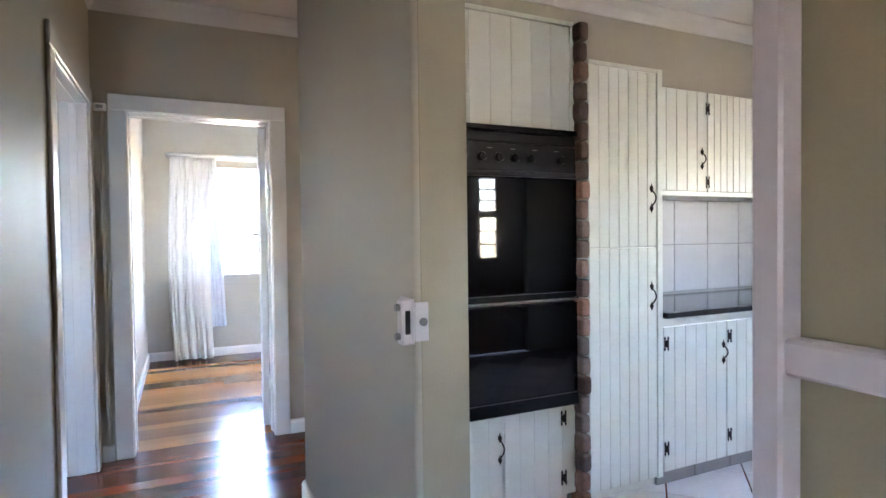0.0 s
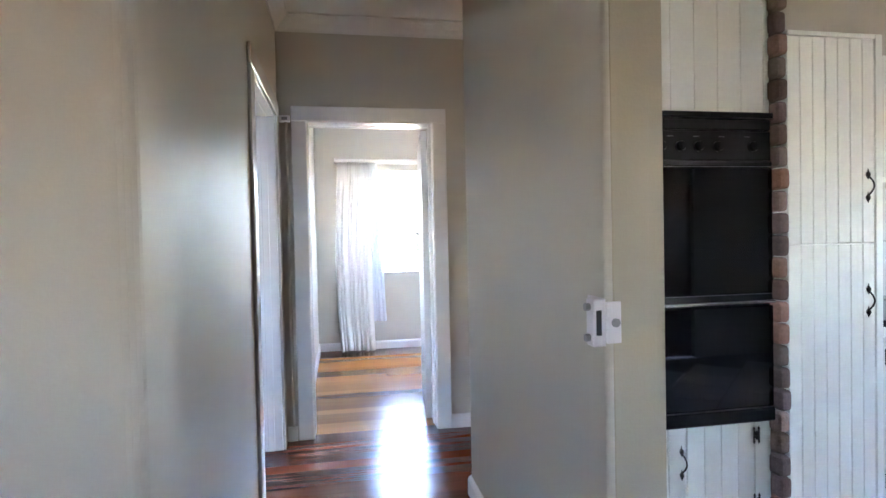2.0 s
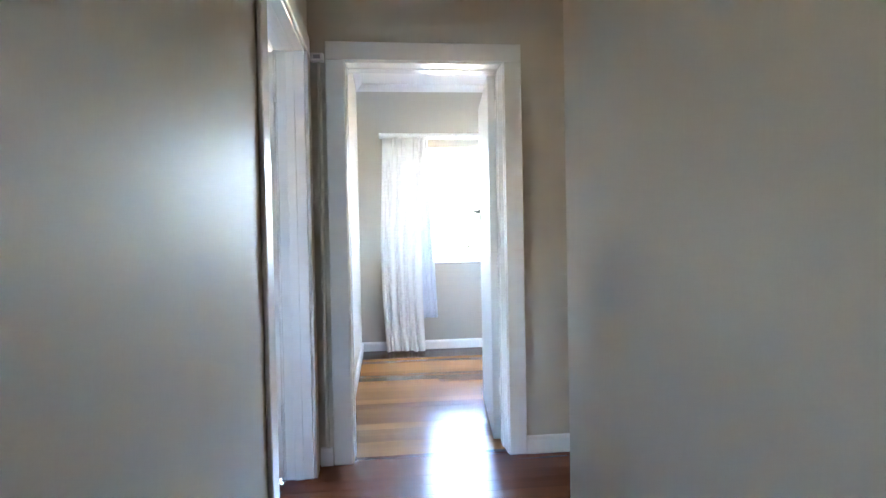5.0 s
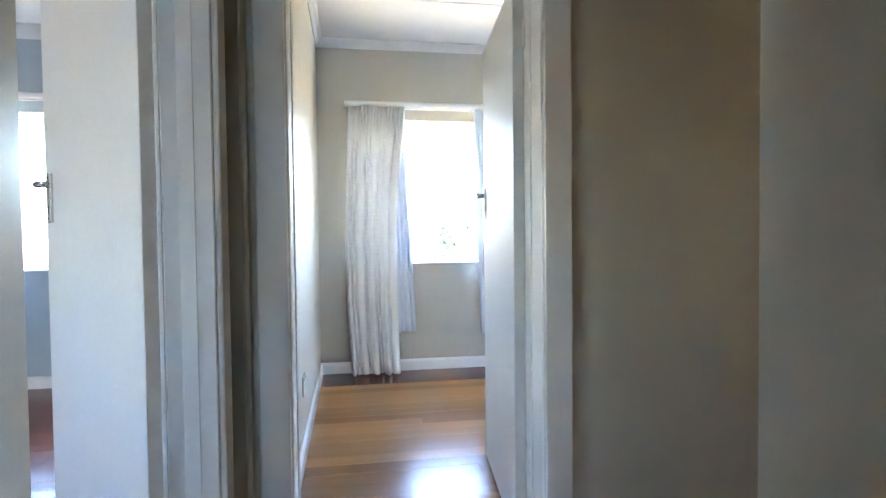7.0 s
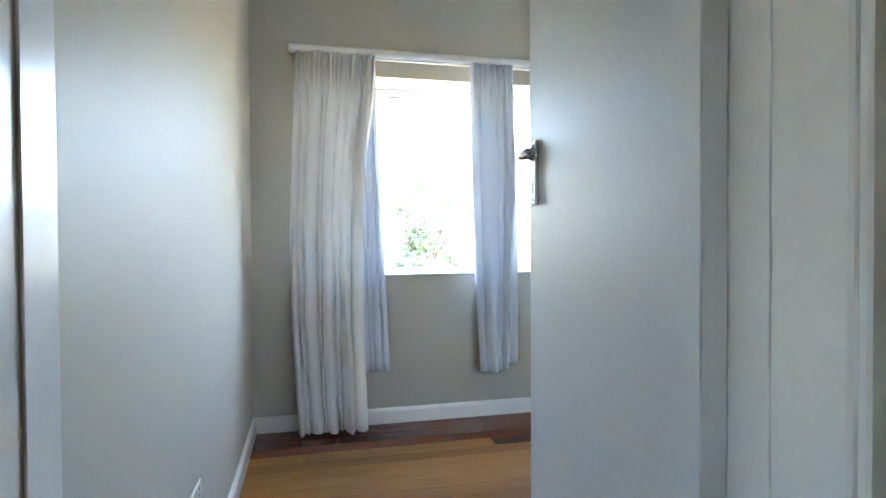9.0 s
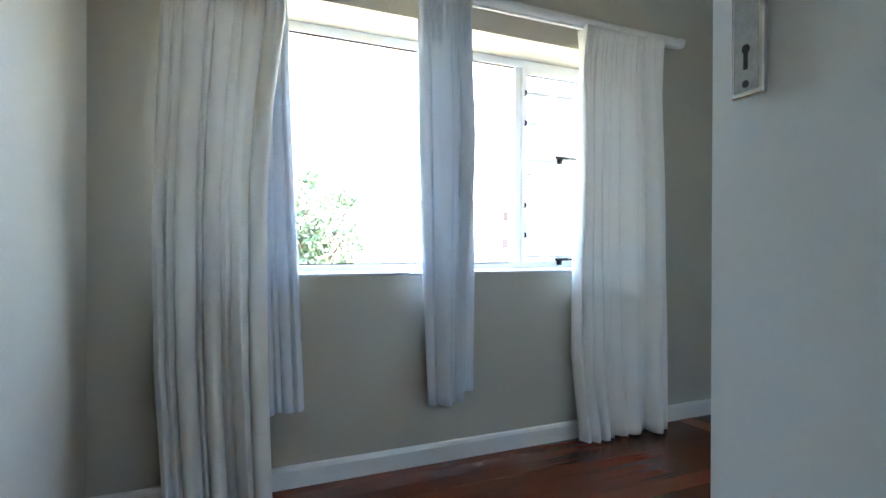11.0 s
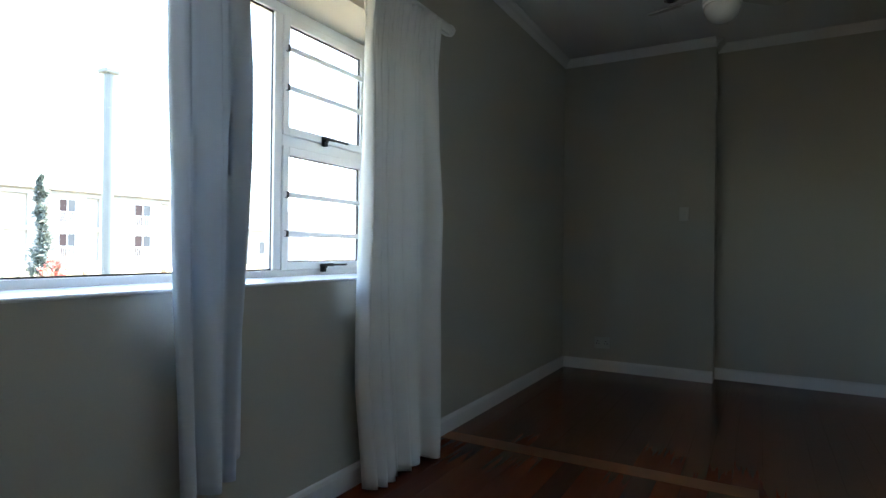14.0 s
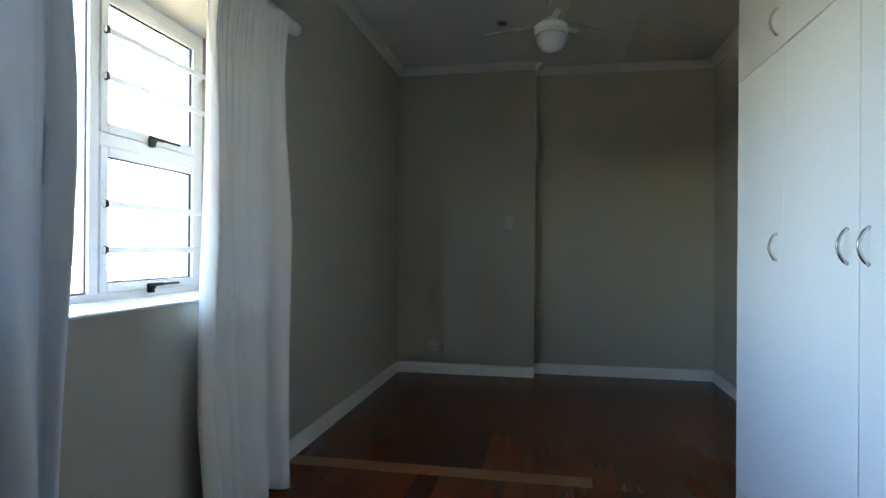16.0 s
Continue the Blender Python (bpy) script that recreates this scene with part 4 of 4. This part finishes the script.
def apartment_block(x0, x1, y0, openings, label):
    """Two storeys over a plinth; each opening is (x from, x to, kind) and repeats on both floors."""
    top = thing("apartment_building", label, "building")
    sh, zg, d = 2.5, -0.25, 0.22
    zt = zg + 2 * sh
    part("wall", boxed(x0, x1, y0 + d, y0 + 9, -0.62, zt), PLASTER, top)
    part("plinth", boxed(x0, x1, y0 - 0.03, y0 + d, -0.62, zg), CONC, top, "grey concrete plinth")
    part("roof", boxed(x0 - 0.35, x1 + 0.35, y0 - 0.4, y0 + 9.4, zt + 0.15, zt + 0.42, bevel=0.03), PLASTER, top)
    part("parapet", boxed(x0, x1, y0, y0 + 9, zt, zt + 0.15), CONC, top)
    for s in range(2):
        zb = zg + s * sh
        fw = bmesh.new()
        x = x0
        for a, b, kind in openings:
            lo, hi = {"tall": (0.3, 2.12), "small": (1.45, 2.05), "louvre": (0.85, 2.05), "recess": (0.1, 2.25)}[kind]
            box(fw, x, a, y0, y0 + d, zb, zb + sh)
            box(fw, a, b, y0, y0 + d, zb, zb + lo)
            box(fw, a, b, y0, y0 + d, zb + hi, zb + sh)
            x = b
            if kind == "recess":
                part("lintel", boxed(a - 0.05, b + 0.05, y0 - 0.06, y0 + d, zb + hi, zb + hi + 0.16), CONC, top)
                continue
            wi = part("window", boxed(a, b, y0 + d - 0.06, y0 + d - 0.02, zb + lo, zb + hi), DARKWIN, top)
            fb = bmesh.new()
            for q in (a, (a + b) / 2 - 0.03, b - 0.06):
                box(fb, q, q + 0.06, y0 + d - 0.12, y0 + d - 0.06, zb + lo, zb + hi)
            box(fb, a + 0.06, b - 0.06, y0 + d - 0.115, y0 + d - 0.062, zb + hi - 0.06, zb + hi)
            box(fb, a + 0.06, b - 0.06, y0 + d - 0.115, y0 + d - 0.062, zb + lo, zb + lo + 0.06)
            part("frame", fb, ALU, wi)
            if kind == "louvre":
                for k in range(5):
                    part("slat", boxed(a + 0.07, b - 0.07, y0 + d - 0.11, y0 + d - 0.07, zb + lo + 0.15 + 0.2 * k, zb + lo + 0.2 + 0.2 * k), ALU, wi)
            if kind == "tall":
                part("curtain", boxed(a + 0.1, (a + b) / 2 - 0.05, y0 + d - 0.075, y0 + d - 0.061, zb + lo + 0.1, zb + hi - 0.1), DRAWN, wi, "dull brown drawn curtain")
                rb = boxed(a - 0.1, b + 0.1, y0 - 0.12, y0 - 0.08, zb + 1.12, zb + 1.17)
                box(rb, a - 0.1, b + 0.1, y0 - 0.12, y0 - 0.08, zb + 0.3, zb + 0.34)
                for k in range(11):
                    q = a - 0.1 + (b - a + 0.17) * k / 10
                    box(rb, q, q + 0.03, y0 - 0.115, y0 - 0.085, zb + 0.34, zb + 1.12)
                part("railing", rb, ALU, wi, "white balcony railing")
            else:
                part("sill", boxed(a - 0.08, b + 0.08, y0 - 0.07, y0 + d - 0.12, zb + lo - 0.08, zb + lo), CONC, wi)
        box(fw, x, x1, y0, y0 + d, zb, zb + sh)
        part("facade", fw, PLASTER, top)
        # The slab edge's shadow is given by the greyer CONC.
        part("floor_band", boxed(x0, x1, y0 - 0.08, y0 - 0.001, zb + sh - 0.14, zb + sh + 0.03), CONC, top)


unit = [(14.0, 14.9, "louvre"), (16.05, 17.1, "small"), (17.55, 19.4, "recess"), (21.4, 22.6, "tall"), (23.3, 24.2, "recess"), (27.0, 28.45, "tall"), (29.3, 31.2, "recess")]
left = [(a - 15.5, b - 15.5, k) for a, b, k in unit[2:5]] + [(a - 18.2, b - 18.2, k) for a, b, k in unit[5:]]
apartment_block(0.5, 32.0, 45.0, left + unit, "white rendered two-storey apartment block with balconies")

h = thing("house", "pale gabled house beyond the apartment block", "house")
part("wall", boxed(37.5, 46.0, 44.0, 54.0, -0.62, 2.6), PLASTER, h)
gb = bmesh.new()
vs = [gb.verts.new(q) for q in ((37.0, 43.6, 2.6), (46.5, 43.6, 2.6), (41.75, 43.6, 5.0), (37.0, 54.4, 2.6), (46.5, 54.4, 2.6), (41.75, 54.4, 5.0))]
for q in ((0, 1, 2), (5, 4, 3), (0, 2, 5, 3), (2, 1, 4, 5), (1, 0, 3, 4)):
    gb.faces.new([vs[k] for k in q])
part("roof", gb, CONC, h, "grey gabled roof")
wi = part("window", boxed(39.0, 40.2, 43.96, 44.0, 0.4, 1.5), DARKWIN, h)
part("sill", boxed(38.9, 40.3, 43.85, 43.999, 0.32, 0.4), CONC, wi)

t = thing("street_lamp", "tall pale grey post with a small flat cap", "street lamp")
px, py = 6.66, 13.3
part("pole", rod(bmesh.new(), (px, py, -0.62), (px, py, 4.62), 0.105, 0.1, 16), GREYM, t)
part("cap", boxed(px - 0.16, px + 0.16, py - 0.16, py + 0.16, 4.62, 4.72, bevel=0.02), GREYM, t)


def tree(name, label, x, y, base, height, crown, n, seed, material, lean=0.0, slim=False):
    top = thing(name, label, "tree")
    rng = random.Random(seed)
    tb = bmesh.new()
    fork = base + height * (0.15 if slim else 0.38)
    rod(tb, (x, y, base), (x + lean, y, fork), 0.09, 0.06, 10)
    tips = []
    for k in range(3 if slim else 9):
        a, e = rng.uniform(0, 6.28), rng.uniform(0.4, 1.0)
        q = Vector((x + lean + math.cos(a) * crown * 0.6 * e, y + math.sin(a) * crown * 0.6 * e, fork + (height * 0.62 if slim else rng.uniform(0.25, 0.55) * height)))
        rod(tb, (x + lean, y, fork - 0.03), q, 0.045, 0.015, 7)
        tips.append(q)
    part("trunk", tb, BARK, top)
    clumps = []
    for k in range(26):
        if slim:
            h = rng.random()
            r = crown * (1 - 0.75 * h)
            a = rng.uniform(0, 6.28)
            clumps.append((Vector((x + math.cos(a) * r * 0.5, y + math.sin(a) * r * 0.5, base + 0.25 + h * height)), r * 0.7))
        else:
            a, r, h = rng.uniform(0, 6.28), crown * rng.uniform(0.15, 0.95), rng.uniform(0.3, 1.0)
            r *= math.sqrt(max(0.1, 1 - (2 * h - 1.1) ** 2))
            clumps.append((Vector((x + lean + math.cos(a) * r, y + math.sin(a) * r, base + h * height)), crown * rng.uniform(0.18, 0.4)))
    verts, faces = [], []
    for k in range(n):
        c, r = clumps[rng.randrange(len(clumps))]
        d = Vector((rng.gauss(0, 0.5), rng.gauss(0, 0.5), rng.gauss(0, 0.5))) * r
        p, s = c + d, rng.uniform(0.03, 0.065) * (1.8 if slim else 1.0)
        u = Vector((rng.gauss(0, 1), rng.gauss(0, 1), rng.gauss(0, 1))).normalized()
        v = u.orthogonal().normalized()
        i = len(verts)
        verts += [p - u * s, p + v * s * 0.45, p + u * s, p - v * s * 0.45]
        faces.append((i, i + 1, i + 2, i + 3))
    me = bpy.data.meshes.new("crown")
    me.from_pydata(verts, [], faces)
    me.materials.append(material)
    ob = new("crown", me)
    ob.parent = top
    tagged(ob, kind="stuff")
    return top


tree("tree", "small leafy green garden tree outside the window", 1.8, 9.5, -0.62, 2.85, 0.95, 6500, 2, LEAF)
tree("cypress_tree", "slim dark green cypress across the street", 13.25, 30.0, -0.62, 4.7, 0.55, 5000, 6, LEAF2, slim=True)
tree("shrub", "low garden shrub with red flowers", 12.9, 28.0, -0.62, 0.95, 0.6, 700, 9, REDF)
tree("hedge", "low pale green garden shrubs under the window", 3.4, 10.2, -0.62, 0.95, 1.1, 1500, 12, LEAF)

fence = thing("timber_fence", "low brown timber slat fence along the street", "fence")
for k in range(4):
    part("slat", boxed(4.0, 60.0, 18.5, 18.54, -0.6 + 0.2 * k, -0.46 + 0.2 * k), FENCE, fence)
for k in range(23):
    part("post", boxed(4.0 + 2.5 * k, 4.1 + 2.5 * k, 18.54, 18.62, -0.62, 0.25), FENCE, fence)


# ---- floors ----
struct("floor_base", boxed(-4.75, 5.2, -6.75, WW + T, -0.12, -0.0225), UNDER, "dark sub-floor under the boards", "floor")
floor = struct("floor", boxed(-4.6, 0.53, -6.6, -2.65, -0.022, -0.001), FLOOR, "varnished reddish-brown wooden floor boards, golden where light is painted in", "floor")


def boards(x0, x1, y0, y1, width, seed, lengths, material=FLOOR, ragged=0.0):
    rng = random.Random(seed)
    ends = []
    y = y0
    while y < y1 - 0.01:
        w = min(width, y1 - y)
        end = x1 + rng.uniform(-ragged, ragged)
        ends.append(end)
        x = x0 - rng.uniform(0, lengths * 0.8)
        while x < end:
            l = lengths * rng.uniform(0.75, 1.25)
            a, b = max(x, x0), min(x + l, end)
            if b - a > 0.03:
                bm = boxed(0.0002, b - a - 0.0002, 0.0002, w - 0.0002, -0.022, 0.0, bevel=0.0006)
                ob = part("board", bm, material, floor)
                ob.rotation_euler.x = rng.uniform(-0.004, 0.004)
                ob.location = (a, y, rng.uniform(-0.0003, 0.0002))
            x += l
        y += width
    return ends


STE = 1.32          # where the cross board ends
JOIN = 0.04         # joint between hall and bedroom boards
# Golden patch inside the door: light on the boards, done by colour.
rows = boards(BL, 1.0, JOIN, 2.455, 0.105, 3, 9.0, LIT_FLOOR, 0.2)
for k, end in enumerate(rows):
    boards(end, 2.48, JOIN + 0.105 * k, JOIN + 0.105 * (k + 1), 0.105, 40 + k, 9.0)
# Rows below the window keep the darker red in place of shade.
boards(BL, 2.48, 2.455, WW, 0.105, 4, 9.0)
boards(2.60, BR, STE, WW, 0.105, 5, 9.0)
boards(2.48, BR, DW, STE, 0.105, 15, 9.0)
boards(-0.72, 2.6, -2.65, JOIN, 0.105, 7, 9.0)
boards(-4.6, -0.72, -2.2, WW, 0.105, 9, 2.6)
ob = part("cross_board", boxed(2.48, 2.60, STE, WW, -0.022, 0.001, bevel=0.002), STRIP, floor, "lighter board laid across the others")

kfloor = struct("kitchen_floor", boxed(HR + 0.155, 4.4, -4.9, KY, -0.0215, KZ - 0.004), GROUT, "white tiled kitchen floor with dark joints", "floor")
me = None
s, g = 0.4, 0.008
for i in range(-12, 13):
    for j in range(-12, 13):
        cx, cy = 2.3 + (i + j) * s * 0.7071, -2.35 + (i - j) * s * 0.7071
        if not (0.93 < cx < 4.1 and -4.6 < cy < KY - 0.3):
            continue
        if me is None:
            bb = boxed(-s / 2 + g / 2, s / 2 - g / 2, -s / 2 + g / 2, s / 2 - g / 2, -0.003, 0.003, bevel=0.0015)
            ob = part("tile", bb, FTILE, kfloor)
            me = ob.data
        else:
            ob = new("tile", me)
            ob.parent = kfloor
        ob.location, ob.rotation_euler = (cx, cy, KZ), (0, 0, radians(45))

splash = struct("wall_tiles", boxed(2.033, 4.2, KY - 0.006, KY - 0.001, 0.897, 1.505), SGROUT, "pale glazed wall tiles above the worktop", "tiles")
me = None
for i in range(7):
    for j in range(2):
        if me is None:
            ob = part("tile", boxed(0.003, 0.302, 0, 0.005, 0.003, 0.302, bevel=0.0015), TILE, splash)
            me = ob.data
        else:
            ob = new("tile", me)
            ob.parent = splash
        ob.location = (2.171 + 0.305 * (i - 1), KY - 0.011, 0.91 + 0.305 * j)
